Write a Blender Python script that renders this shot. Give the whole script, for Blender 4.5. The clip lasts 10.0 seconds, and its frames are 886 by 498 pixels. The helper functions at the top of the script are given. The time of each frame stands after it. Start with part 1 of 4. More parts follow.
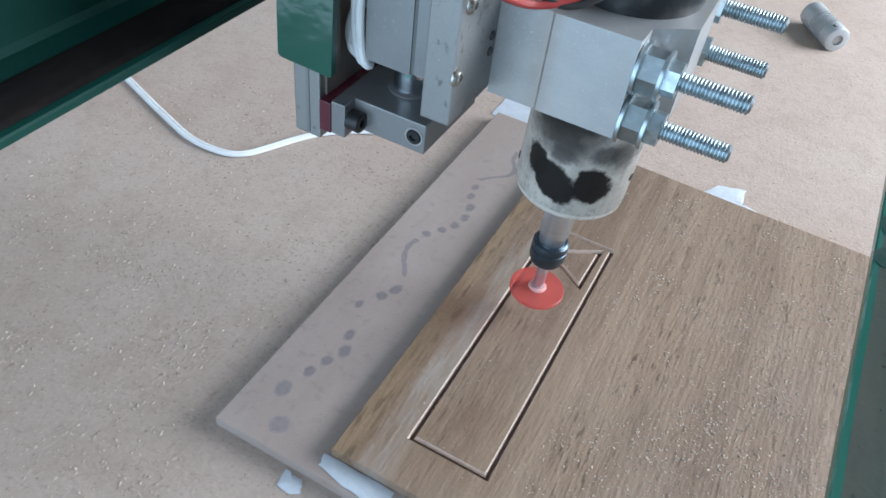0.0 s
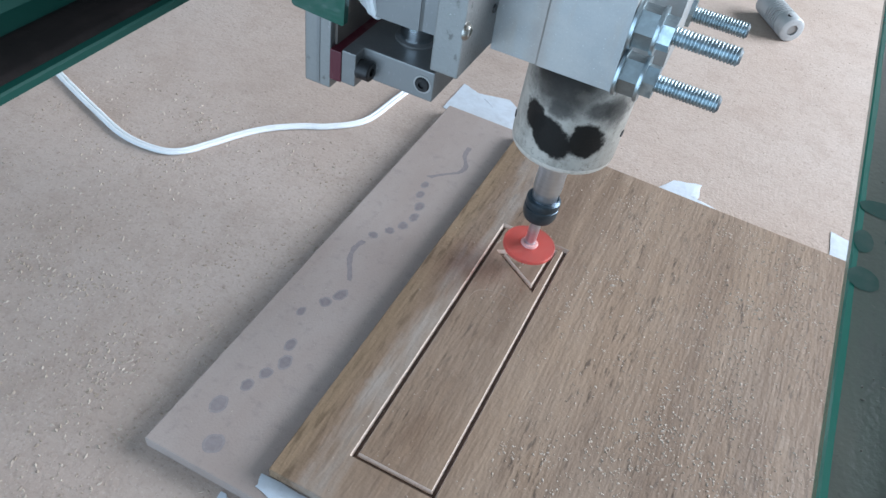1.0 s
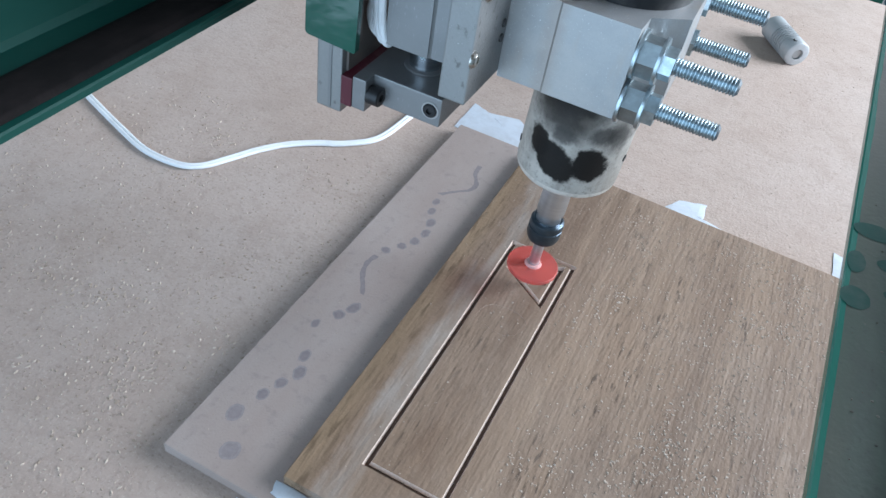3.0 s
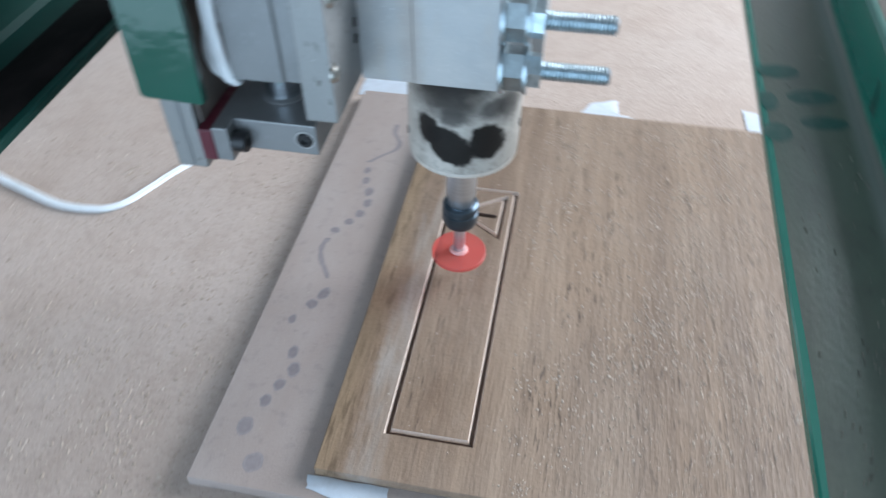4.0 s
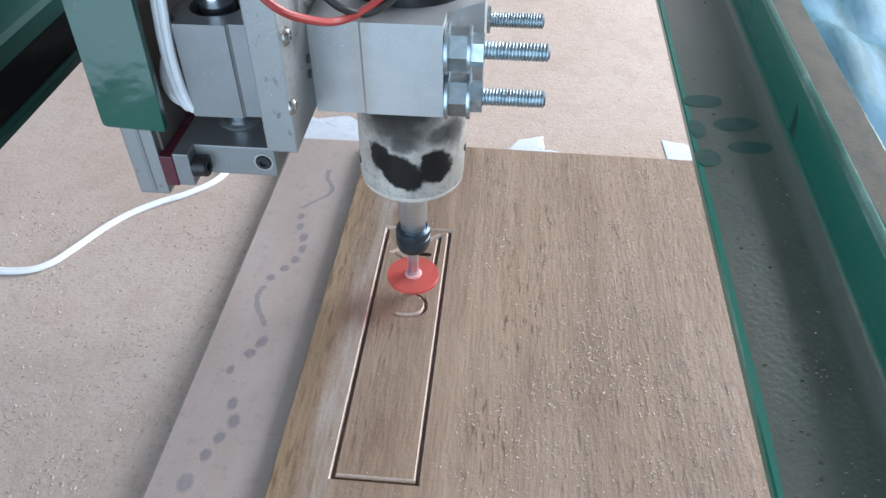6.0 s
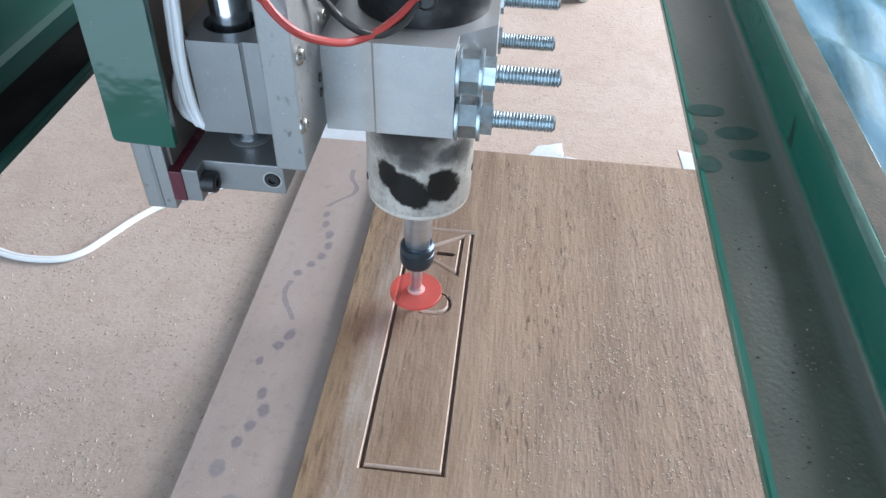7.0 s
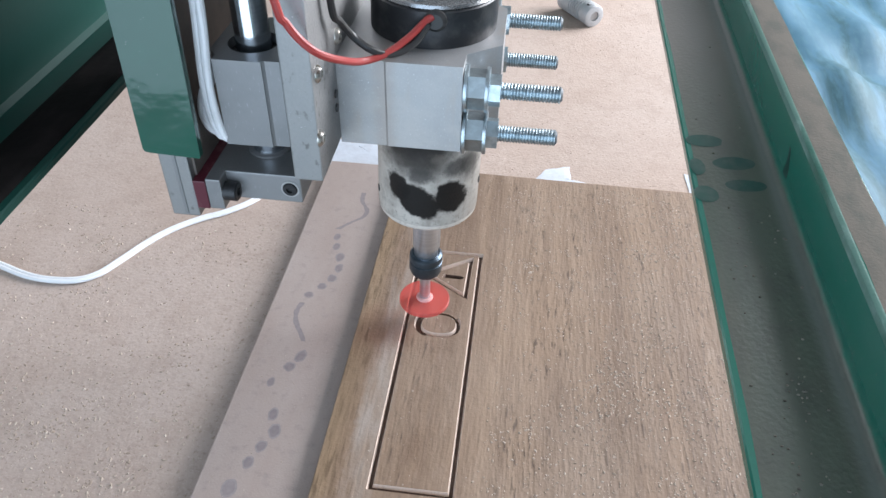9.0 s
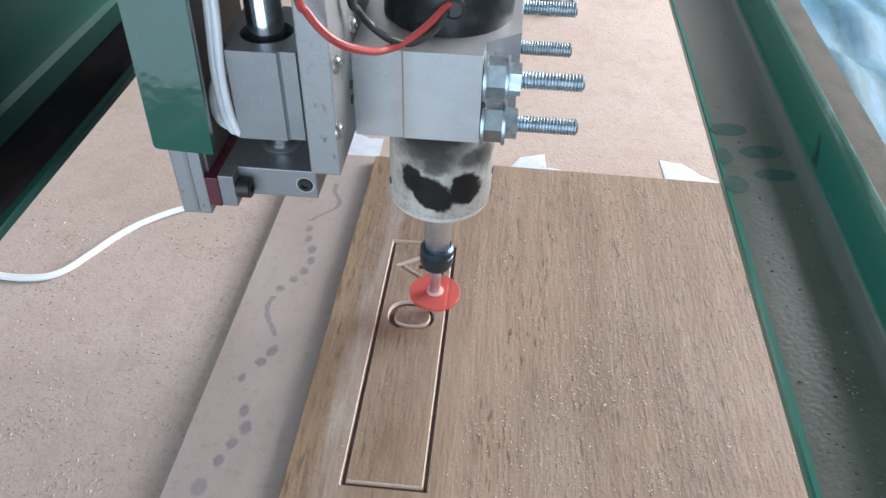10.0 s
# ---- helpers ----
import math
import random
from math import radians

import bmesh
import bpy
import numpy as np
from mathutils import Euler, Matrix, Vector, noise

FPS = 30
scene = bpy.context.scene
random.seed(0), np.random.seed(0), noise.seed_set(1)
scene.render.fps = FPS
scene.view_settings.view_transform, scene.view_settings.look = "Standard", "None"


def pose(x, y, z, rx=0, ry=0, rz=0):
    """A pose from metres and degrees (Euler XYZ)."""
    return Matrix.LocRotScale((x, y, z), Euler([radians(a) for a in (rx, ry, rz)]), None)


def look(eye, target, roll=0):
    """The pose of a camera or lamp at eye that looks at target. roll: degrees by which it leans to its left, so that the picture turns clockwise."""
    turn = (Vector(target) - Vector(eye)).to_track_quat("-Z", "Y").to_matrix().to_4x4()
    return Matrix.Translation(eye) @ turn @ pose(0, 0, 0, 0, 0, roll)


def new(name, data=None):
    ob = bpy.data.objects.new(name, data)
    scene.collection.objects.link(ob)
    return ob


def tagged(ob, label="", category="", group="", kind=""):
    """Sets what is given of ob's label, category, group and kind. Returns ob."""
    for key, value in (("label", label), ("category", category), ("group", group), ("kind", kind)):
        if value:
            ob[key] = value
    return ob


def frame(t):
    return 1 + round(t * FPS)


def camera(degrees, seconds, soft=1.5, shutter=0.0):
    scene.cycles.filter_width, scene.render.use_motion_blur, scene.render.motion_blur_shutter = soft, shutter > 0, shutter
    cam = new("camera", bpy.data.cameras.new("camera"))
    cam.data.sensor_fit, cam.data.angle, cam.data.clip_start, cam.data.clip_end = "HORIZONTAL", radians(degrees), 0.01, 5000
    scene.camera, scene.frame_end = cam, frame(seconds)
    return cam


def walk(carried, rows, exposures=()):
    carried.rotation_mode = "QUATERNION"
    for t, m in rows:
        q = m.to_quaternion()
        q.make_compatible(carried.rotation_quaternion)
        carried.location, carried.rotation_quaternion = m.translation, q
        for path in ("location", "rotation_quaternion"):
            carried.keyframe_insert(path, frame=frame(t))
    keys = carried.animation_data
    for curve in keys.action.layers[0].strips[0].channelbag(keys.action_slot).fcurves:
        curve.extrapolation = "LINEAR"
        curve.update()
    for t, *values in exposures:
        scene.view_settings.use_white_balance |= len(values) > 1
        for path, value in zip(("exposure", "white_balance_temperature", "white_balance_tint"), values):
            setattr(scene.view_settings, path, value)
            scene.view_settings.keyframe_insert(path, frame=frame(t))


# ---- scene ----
# A desktop router: the bed slides along x, the carriage along y, the spindle along z.
cam = camera(61.32, 10.0, soft=1.5, shutter=0.3)
walk(cam, [
    (0.0, pose(0.0731, -0.1657, 0.3040, 45.87, -5.71, 28.40)),
    (0.2, pose(0.0728, -0.1566, 0.3014, 45.80, -5.77, 27.32)),
    (0.5, pose(0.0712, -0.1508, 0.3004, 45.16, -6.66, 26.58)),
    (1.0, pose(0.0683, -0.1452, 0.2992, 45.10, -7.12, 26.00)),
    (1.5, pose(0.0633, -0.1460, 0.3014, 45.22, -7.28, 26.05)),
    (2.0, pose(0.0696, -0.1502, 0.3028, 45.67, -7.60, 26.70)),
    (2.5, pose(0.0707, -0.1491, 0.3028, 45.83, -7.70, 26.63)),
    (2.7, pose(0.0700, -0.1504, 0.3063, 46.18, -7.38, 26.86)),
    (3.8, pose(0.0683, -0.1595, 0.3066, 45.33, -7.51, 26.44)),
    (3.9, pose(0.0619, -0.1589, 0.3118, 44.26, -4.98, 20.88)),
    (4.0, pose(0.0614, -0.1662, 0.3058, 44.41, 0.64, 10.81)),
    (4.1, pose(0.0606, -0.1645, 0.3036, 44.53, 2.23, 7.74)),
    (4.2, pose(0.0595, -0.1620, 0.3044, 44.22, 1.99, 5.37)),
    (4.3, pose(0.0588, -0.1628, 0.3043, 45.02, 1.59, 4.15)),
    (4.5, pose(0.0595, -0.1622, 0.3042, 45.66, 1.34, 4.47)),
    (5.0, pose(0.0593, -0.1638, 0.3044, 46.76, 1.03, 5.43)),
    (5.2, pose(0.0604, -0.1641, 0.3042, 46.92, 1.41, 5.39)),
    (6.3, pose(0.0584, -0.1739, 0.3106, 47.86, -0.49, 5.62)),
    (6.5, pose(0.0569, -0.1769, 0.3126, 47.93, -0.82, 5.91)),
    (7.0, pose(0.0559, -0.1816, 0.3122, 48.06, -1.17, 6.32)),
    (7.5, pose(0.0525, -0.1782, 0.3128, 48.17, -1.06, 6.41)),
    (8.0, pose(0.0508, -0.1811, 0.3141, 48.41, -1.03, 6.70)),
    (8.5, pose(0.0576, -0.1864, 0.3186, 49.11, -1.04, 7.17)),
    (9.0, pose(0.0577, -0.1845, 0.3198, 49.33, -0.94, 6.96)),
    (9.5, pose(0.0521, -0.1825, 0.3163, 48.88, -1.10, 5.80)),
    (10.0, pose(0.0427, -0.1791, 0.3166, 48.53, -1.04, 5.39)),
], exposures=[(0.0, -0.10, 5900, 8), (2.7, -0.10, 5750, 8), (3.8, 0.0, 5850, 8), (4.5, 0.12, 5930, 9), (6.5, 0.12, 6100, 12), (10.0, 0.12, 6380, 14)])

# seconds, metres of the bed along x
BED = [(0.0, 0.00068), (0.2, -0.00219), (0.5, -0.00448), (1.0, -0.00457), (1.5, -0.01139), (2.0, -0.00216), (2.5, -0.00183), (2.7, -0.00328), (3.8, 0.00116), (3.9, 0.00379), (4.0, 0.00124), (4.1, 8e-05), (4.2, 0.00158), (4.3, 0.00187), (4.5, -9e-05), (5.0, -0.01185), (5.2, -0.01589), (5.4, -0.01726), (5.6, -0.01545), (5.8, -0.01077), (6.0, -0.00603), (6.15, -0.00254), (6.3, 0.00117), (6.5, 0.00552), (7.0, 0.00447), (7.5, 0.00171), (8.0, 0.00217), (8.5, 0.00672), (9.0, 0.00633), (9.5, -0.00398), (10.0, -0.01431)]
# seconds, metres of the carriage along y, metres of the spindle along z
CARRIAGE = [(0.0, 0.00153, 0.00432), (0.2, 0.01944, 0.00364), (0.5, 0.04567, 0.0051), (1.0, 0.04777, 0.00114), (1.5, 0.04799, 0.00119), (2.0, 0.04633, 0.00141), (2.5, 0.04998, 0.0019), (2.7, 0.04913, 0.00074), (3.8, 0.00701, 0.0055), (3.9, 0.00253, 0.00519), (4.0, 0.00186, 0.00332), (4.1, 0.00132, 0.00164), (4.2, 0.00087, 0.00151), (4.3, 0.00059, 0.00065), (4.5, 9e-05, -3e-05), (5.0, 0.00224, -0.00039), (5.2, 0.00502, -0.00062), (5.4, 0.01023, -0.00067), (5.6, 0.01538, -0.00073), (5.8, 0.01799, -0.00078), (6.0, 0.0184, -0.00084), (6.15, 0.01814, -0.00088), (6.3, 0.01701, -0.00092), (6.5, 0.01388, -0.00011), (7.0, 0.00312, -0.00026), (7.5, 0.00084, 0.00297), (8.0, -0.00059, 0.00169), (8.5, 0.00351, -0.00041), (9.0, 0.01494, -0.00053), (9.5, 0.02008, -0.0003), (10.0, 0.01512, -0.00017)]

# ---- world and light ----
world = bpy.data.worlds.new("world")
scene.world = world
world.use_nodes = True
wn = world.node_tree.nodes
sky = wn.new("ShaderNodeTexSky")
sky.sky_type = "NISHITA"
sky.sun_disc = False
sky.sun_elevation = radians(35)
sky.sun_rotation = radians(90)
wn["Background"].inputs["Strength"].default_value = 0.12
world.node_tree.links.new(sky.outputs[0], wn["Background"].inputs["Color"])


def window_lamp(name, eye, target, w, h, power, colour):
    data = bpy.data.lights.new(name, "AREA")
    data.shape, data.size, data.size_y = "RECTANGLE", w, h
    data.energy, data.color = power, colour
    ob = new(name, data)
    ob.matrix_world = look(eye, target)
    return ob


# daylight standing in the two openings of the workshop
window_lamp("window_light", (1.60, 1.18, 0.86), (0.0, 0.22, 0.10), 1.45, 1.05, 112, (0.955, 0.98, 1.0))
window_lamp("low_window_light", (-0.5, -1.47, 0.35), (-0.5, 0.0, 0.35), 2.2, 1.92, 40, (0.68, 0.855, 1.0))
scene.view_settings.exposure = 0.0

# ---- materials ----


def material(name, colour, rough=0.5, metal=0.0, spots=(), bump=0.0, bump_scale=800.0, coat=0.0, rough_var=0.0, spec=0.5, islands=None, grain=None, grit=None, coat_rough=0.05):
    """spots: (noise scale xyz, colour, threshold low, threshold high, strength) laid over the base colour one after the other; a sixth entry is the noise scale of a mask that limits them to patches."""
    m = bpy.data.materials.new(name)
    m.use_nodes = True
    nodes, links = m.node_tree.nodes, m.node_tree.links
    bsdf = nodes["Principled BSDF"]
    bsdf.inputs["Roughness"].default_value = rough
    bsdf.inputs["Metallic"].default_value = metal
    bsdf.inputs["Coat Weight"].default_value = coat
    bsdf.inputs["Specular IOR Level"].default_value = spec
    bsdf.inputs["Coat Roughness"].default_value = coat_rough
    coord = nodes.new("ShaderNodeTexCoord")
    last = nodes.new("ShaderNodeRGB")
    last.outputs[0].default_value = (*colour, 1)
    last = last.outputs[0]
    if islands:
        piece = nodes.new("ShaderNodeNewGeometry")
        mix = nodes.new("ShaderNodeMix")
        mix.data_type = "RGBA"
        links.new(piece.outputs["Random Per Island"], mix.inputs["Factor"])
        links.new(last, mix.inputs["A"])
        mix.inputs["B"].default_value = (*islands, 1)
        last = mix.outputs["Result"]
    for scale, tint, low, high, strength, *mask in spots:
        mapping = nodes.new("ShaderNodeMapping")
        mapping.inputs["Scale"].default_value = scale
        links.new(coord.outputs["Object"], mapping.inputs["Vector"])
        tex = nodes.new("ShaderNodeTexNoise")
        tex.inputs["Scale"].default_value = 1.0
        tex.inputs["Detail"].default_value = 5.0
        tex.inputs["Roughness"].default_value = 0.62
        links.new(mapping.outputs[0], tex.inputs["Vector"])
        fit = nodes.new("ShaderNodeMapRange")
        fit.inputs["From Min"].default_value, fit.inputs["From Max"].default_value = low, high
        fit.inputs["To Max"].default_value = strength
        links.new(tex.outputs["Fac"], fit.inputs["Value"])
        amount = fit.outputs[0]
        if mask:
            where = nodes.new("ShaderNodeMapping")
            where.inputs["Scale"].default_value = mask[0]
            where.inputs["Location"].default_value = (3.1, 1.7, 0.4)
            links.new(coord.outputs["Object"], where.inputs["Vector"])
            cloud = nodes.new("ShaderNodeTexNoise")
            cloud.inputs["Scale"].default_value = 1.0
            cloud.inputs["Detail"].default_value = 3.0
            links.new(where.outputs[0], cloud.inputs["Vector"])
            limit = nodes.new("ShaderNodeMapRange")
            limit.inputs["From Min"].default_value, limit.inputs["From Max"].default_value = 0.42, 0.62
            links.new(cloud.outputs["Fac"], limit.inputs["Value"])
            both = nodes.new("ShaderNodeMath")
            both.operation = "MULTIPLY"
            links.new(amount, both.inputs[0])
            links.new(limit.outputs[0], both.inputs[1])
            amount = both.outputs[0]
        mix = nodes.new("ShaderNodeMix")
        mix.data_type = "RGBA"
        links.new(amount, mix.inputs["Factor"])
        links.new(last, mix.inputs["A"])
        mix.inputs["B"].default_value = (*tint, 1)
        last = mix.outputs["Result"]
    links.new(last, bsdf.inputs["Base Color"])
    if bump or rough_var:
        tex = nodes.new("ShaderNodeTexNoise")
        tex.inputs["Scale"].default_value = bump_scale
        tex.inputs["Detail"].default_value = 4.0
        if grain:
            mapping = nodes.new("ShaderNodeMapping")
            mapping.inputs["Scale"].default_value = grain
            links.new(coord.outputs["Object"], mapping.inputs["Vector"])
            links.new(mapping.outputs[0], tex.inputs["Vector"])
        else:
            links.new(coord.outputs["Object"], tex.inputs["Vector"])
        if bump:
            node = nodes.new("ShaderNodeBump")
            node.inputs["Strength"].default_value = bump
            node.inputs["Distance"].default_value = 0.0006
            links.new(tex.outputs["Fac"], node.inputs["Height"])
            if grit:
                crumbs = nodes.new("ShaderNodeTexNoise")
                crumbs.inputs["Scale"].default_value = grit[0]
                crumbs.inputs["Detail"].default_value = 2.0
                links.new(coord.outputs["Object"], crumbs.inputs["Vector"])
                relief = nodes.new("ShaderNodeBump")
                relief.inputs["Strength"].default_value = grit[1]
                relief.inputs["Distance"].default_value = 0.0008
                links.new(crumbs.outputs["Fac"], relief.inputs["Height"])
                links.new(node.outputs[0], relief.inputs["Normal"])
                node = relief
            links.new(node.outputs[0], bsdf.inputs["Normal"])
            if coat:
                links.new(node.outputs[0], bsdf.inputs["Coat Normal"])
        if rough_var:
            fit = nodes.new("ShaderNodeMapRange")
            fit.inputs["From Min"].default_value, fit.inputs["From Max"].default_value = 0.3, 0.7
            fit.inputs["To Min"].default_value, fit.inputs["To Max"].default_value = rough - rough_var, rough + rough_var
            links.new(tex.outputs["Fac"], fit.inputs["Value"])
            links.new(fit.outputs[0], bsdf.inputs["Roughness"])
    return m


def paint_over(m, tint, make_factor, wander=0.007):
    """Lays one more colour over a material's base colour by a factor that make_factor(nodes, links, x, y, z) returns."""
    nodes, links = m.node_tree.nodes, m.node_tree.links
    bsdf = nodes["Principled BSDF"]
    before = bsdf.inputs["Base Color"].links[0].from_socket
    coord = nodes.new("ShaderNodeTexCoord")
    wobble = nodes.new("ShaderNodeTexNoise")
    wobble.inputs["Scale"].default_value = 210.0
    wobble.inputs["Detail"].default_value = 8.0
    wobble.inputs["Roughness"].default_value = 0.68
    links.new(coord.outputs["Object"], wobble.inputs["Vector"])
    sub = nodes.new("ShaderNodeVectorMath")
    sub.operation = "MULTIPLY_ADD"
    links.new(wobble.outputs["Color"], sub.inputs[0])
    sub.inputs[1].default_value = (wander, wander, wander)
    links.new(coord.outputs["Object"], sub.inputs[2])
    split = nodes.new("ShaderNodeSeparateXYZ")
    links.new(sub.outputs[0], split.inputs[0])
    factor = make_factor(nodes, links, *split.outputs)
    mix = nodes.new("ShaderNodeMix")
    mix.data_type = "RGBA"
    links.new(factor, mix.inputs["Factor"])
    links.new(before, mix.inputs["A"])
    mix.inputs["B"].default_value = (*tint, 1)
    links.new(mix.outputs["Result"], bsdf.inputs["Base Color"])


def band(low, high, soft, strength, axis=0):
    """A stripe of a material between two places on an axis."""
    def make(nodes, links, *axes):
        out = []
        for a, b in ((low - soft, low + soft), (high + soft, high - soft)):
            fit = nodes.new("ShaderNodeMapRange")
            fit.interpolation_type = "SMOOTHSTEP"
            fit.inputs["From Min"].default_value, fit.inputs["From Max"].default_value = min(a, b), max(a, b)
            if a > b:
                fit.inputs["To Min"].default_value, fit.inputs["To Max"].default_value = 1.0, 0.0
            links.new(axes[axis], fit.inputs["Value"])
            out.append(fit.outputs[0])
        times = nodes.new("ShaderNodeMath")
        times.operation = "MULTIPLY"
        links.new(out[0], times.inputs[0])
        links.new(out[1], times.inputs[1])
        more = nodes.new("ShaderNodeMath")
        more.operation = "MULTIPLY"
        links.new(times.outputs[0], more.inputs[0])
        more.inputs[1].default_value = strength
        return more.outputs[0]
    return make


def flecks(low, high, scale, start, full, strength):
    """Grain-like flecks within a stripe along x."""
    stripe = band(low, high, 0.003, strength)

    def make(nodes, links, *axes):
        coord = nodes.new("ShaderNodeTexCoord")
        place = nodes.new("ShaderNodeMapping")
        place.inputs["Scale"].default_value = scale
        place.inputs["Location"].default_value = (5.3, 2.9, 0.7)
        links.new(coord.outputs["Object"], place.inputs["Vector"])
        tex = nodes.new("ShaderNodeTexNoise")
        tex.inputs["Scale"].default_value = 1.0
        tex.inputs["Detail"].default_value = 5.0
        links.new(place.outputs[0], tex.inputs["Vector"])
        fit = nodes.new("ShaderNodeMapRange")
        fit.inputs["From Min"].default_value, fit.inputs["From Max"].default_value = start, full
        links.new(tex.outputs["Fac"], fit.inputs["Value"])
        both = nodes.new("ShaderNodeMath")
        both.operation = "MULTIPLY"
        links.new(fit.outputs[0], both.inputs[0])
        links.new(stripe(nodes, links, *axes), both.inputs[1])
        return both.outputs[0]
    return make


def blot(cx, cz, rx, rz, tilt, hard, strength, use=(0, 2)):
    """An oval stain in the plane of two axes."""
    def make(nodes, links, *axes):
        vec = nodes.new("ShaderNodeCombineXYZ")
        links.new(axes[use[0]], vec.inputs[0])
        links.new(axes[use[1]], vec.inputs[1])
        place = nodes.new("ShaderNodeMapping")
        place.vector_type = "TEXTURE"
        place.inputs["Location"].default_value = (cx + 0.0035, cz + 0.0035, 0)
        place.inputs["Rotation"].default_value = (0, 0, radians(tilt))
        place.inputs["Scale"].default_value = (rx, rz, 1)
        links.new(vec.outputs[0], place.inputs["Vector"])
        size = nodes.new("ShaderNodeVectorMath")
        size.operation = "LENGTH"
        links.new(place.outputs[0], size.inputs[0])
        fit = nodes.new("ShaderNodeMapRange")
        fit.interpolation_type = "SMOOTHSTEP"
        fit.inputs["From Min"].default_value, fit.inputs["From Max"].default_value = hard, 1.0
        fit.inputs["To Min"].default_value, fit.inputs["To Max"].default_value = strength, 0.0
        links.new(size.outputs["Value"], fit.inputs["Value"])
        return fit.outputs[0]
    return make


MDF = material("dusty_fibreboard", (0.440, 0.343, 0.288), 0.85, spots=[
    ((7, 6, 9), (0.50, 0.418, 0.372), 0.35, 0.7, 0.75),
    ((32, 32, 32), (0.345, 0.262, 0.212), 0.48, 0.74, 0.5),
    ((120, 120, 120), (0.36, 0.278, 0.228), 0.50, 0.72, 0.5),
    ((420, 420, 420), (0.235, 0.178, 0.146), 0.55, 0.74, 0.65),
    ((700, 700, 700), (0.58, 0.495, 0.435), 0.56, 0.72, 0.6)], bump=0.6, bump_scale=480, grit=(230, 0.32))
PLANK = material("grey_fibreboard", (0.352, 0.282, 0.250), 0.72, spots=[
    ((30, 12, 30), (0.408, 0.342, 0.312), 0.4, 0.7, 0.8),
    ((150, 150, 150), (0.22, 0.185, 0.18), 0.55, 0.75, 0.5),
    ((900, 900, 900), (0.20, 0.165, 0.16), 0.58, 0.78, 0.5)], bump=0.25, bump_scale=1100)
INK = material("ink_stain", (0.215, 0.184, 0.189), 0.8, spots=[((420, 420, 420), (0.27, 0.232, 0.232), 0.40, 0.62, 0.6)])
INK_TRAIL = material("ink_trail", (0.238, 0.205, 0.208), 0.8, spots=[((420, 420, 420), (0.29, 0.25, 0.25), 0.40, 0.62, 0.6)])
INK_EDGE = material("faded_ink", (0.262, 0.226, 0.228), 0.8, spots=[((420, 420, 420), (0.32, 0.278, 0.274), 0.40, 0.62, 0.7)])
WOOD = material("board_wood", (0.228, 0.150, 0.098), 0.66, spots=[
    ((34, 0.9, 30), (0.299, 0.209, 0.143), 0.40, 0.62, 0.85),
    ((75, 2.6, 60), (0.163, 0.106, 0.071), 0.48, 0.64, 0.6),
    ((150, 7, 60), (0.167, 0.107, 0.071), 0.50, 0.66, 0.5),
    ((20, 6.0, 40), (0.186, 0.128, 0.092), 0.48, 0.68, 0.6),
    ((45, 30, 40), (0.177, 0.111, 0.069), 0.50, 0.72, 0.5, (16, 10, 10)),
    ((320, 14, 60), (0.153, 0.099, 0.064), 0.50, 0.70, 0.5),
    ((560, 85, 300), (0.060, 0.036, 0.023), 0.56, 0.65, 0.9, (45, 8, 20)),
    ((950, 150, 300), (0.056, 0.033, 0.021), 0.58, 0.68, 0.55, (30, 8, 20)),
    ((230, 14, 300), (0.312, 0.225, 0.160), 0.54, 0.72, 0.4),
    ((16, 11, 14), (0.312, 0.236, 0.180), 0.44, 0.72, 0.45),
    ((110, 60, 90), (0.344, 0.268, 0.213), 0.54, 0.74, 0.4, (18, 12, 10))], bump=0.58, bump_scale=1.0, grain=(560, 75, 300), grit=(520, 0.26))
paint_over(WOOD, (0.300, 0.205, 0.115), band(-0.031, -0.0145, 0.0055, 0.45))
paint_over(WOOD, (0.090, 0.055, 0.028), flecks(-0.031, -0.0120, (420, 60, 200), 0.54, 0.66, 0.65))
paint_over(WOOD, (0.135, 0.086, 0.050), flecks(-0.031, -0.0130, (90, 14, 60), 0.52, 0.68, 0.3))
paint_over(WOOD, (0.40, 0.365, 0.335), flecks(-0.0095, 0.0050, (95, 24, 60), 0.40, 0.66, 0.5))
paint_over(WOOD, (0.145, 0.088, 0.055), flecks(0.0120, 0.0360, (110, 34, 60), 0.50, 0.68, 0.45))
CUT = material("fresh_cut_wood", (0.60, 0.49, 0.42), 0.75, spots=[
    ((1500, 300, 900), (0.34, 0.235, 0.18), 0.52, 0.7, 0.6)], bump=0.2, bump_scale=2500)
# dark brown for groove floors, their shade put into the colour
GROOVE_SHADE = material("shaded_groove_wood", (0.085, 0.052, 0.038), 0.8, spots=[((900, 300, 900), (0.18, 0.12, 0.09), 0.5, 0.7, 0.7)], bump=0.3, bump_scale=2500)
TAPE = material("paper_tape", (0.60, 0.645, 0.71), 0.6, spots=[((120, 120, 120), (0.48, 0.50, 0.54), 0.45, 0.7, 0.6)], bump=0.3, bump_scale=300)
CHIP = material("sawdust", (0.34, 0.268, 0.210), 0.9, islands=(0.52, 0.435, 0.365))
ALU = material("satin_aluminium", (0.385, 0.39, 0.395), 0.5, 0.6, spots=[
    ((40, 40, 40), (0.34, 0.345, 0.35), 0.4, 0.7, 0.8),
    ((1300, 1300, 1300), (0.78, 0.80, 0.82), 0.63, 0.72, 0.8),
    ((70, 70, 18), (0.40, 0.355, 0.31), 0.52, 0.72, 0.65),
    ((22, 22, 30), (0.47, 0.455, 0.44), 0.50, 0.68, 0.6)], bump=0.08, bump_scale=1400, rough_var=0.08)
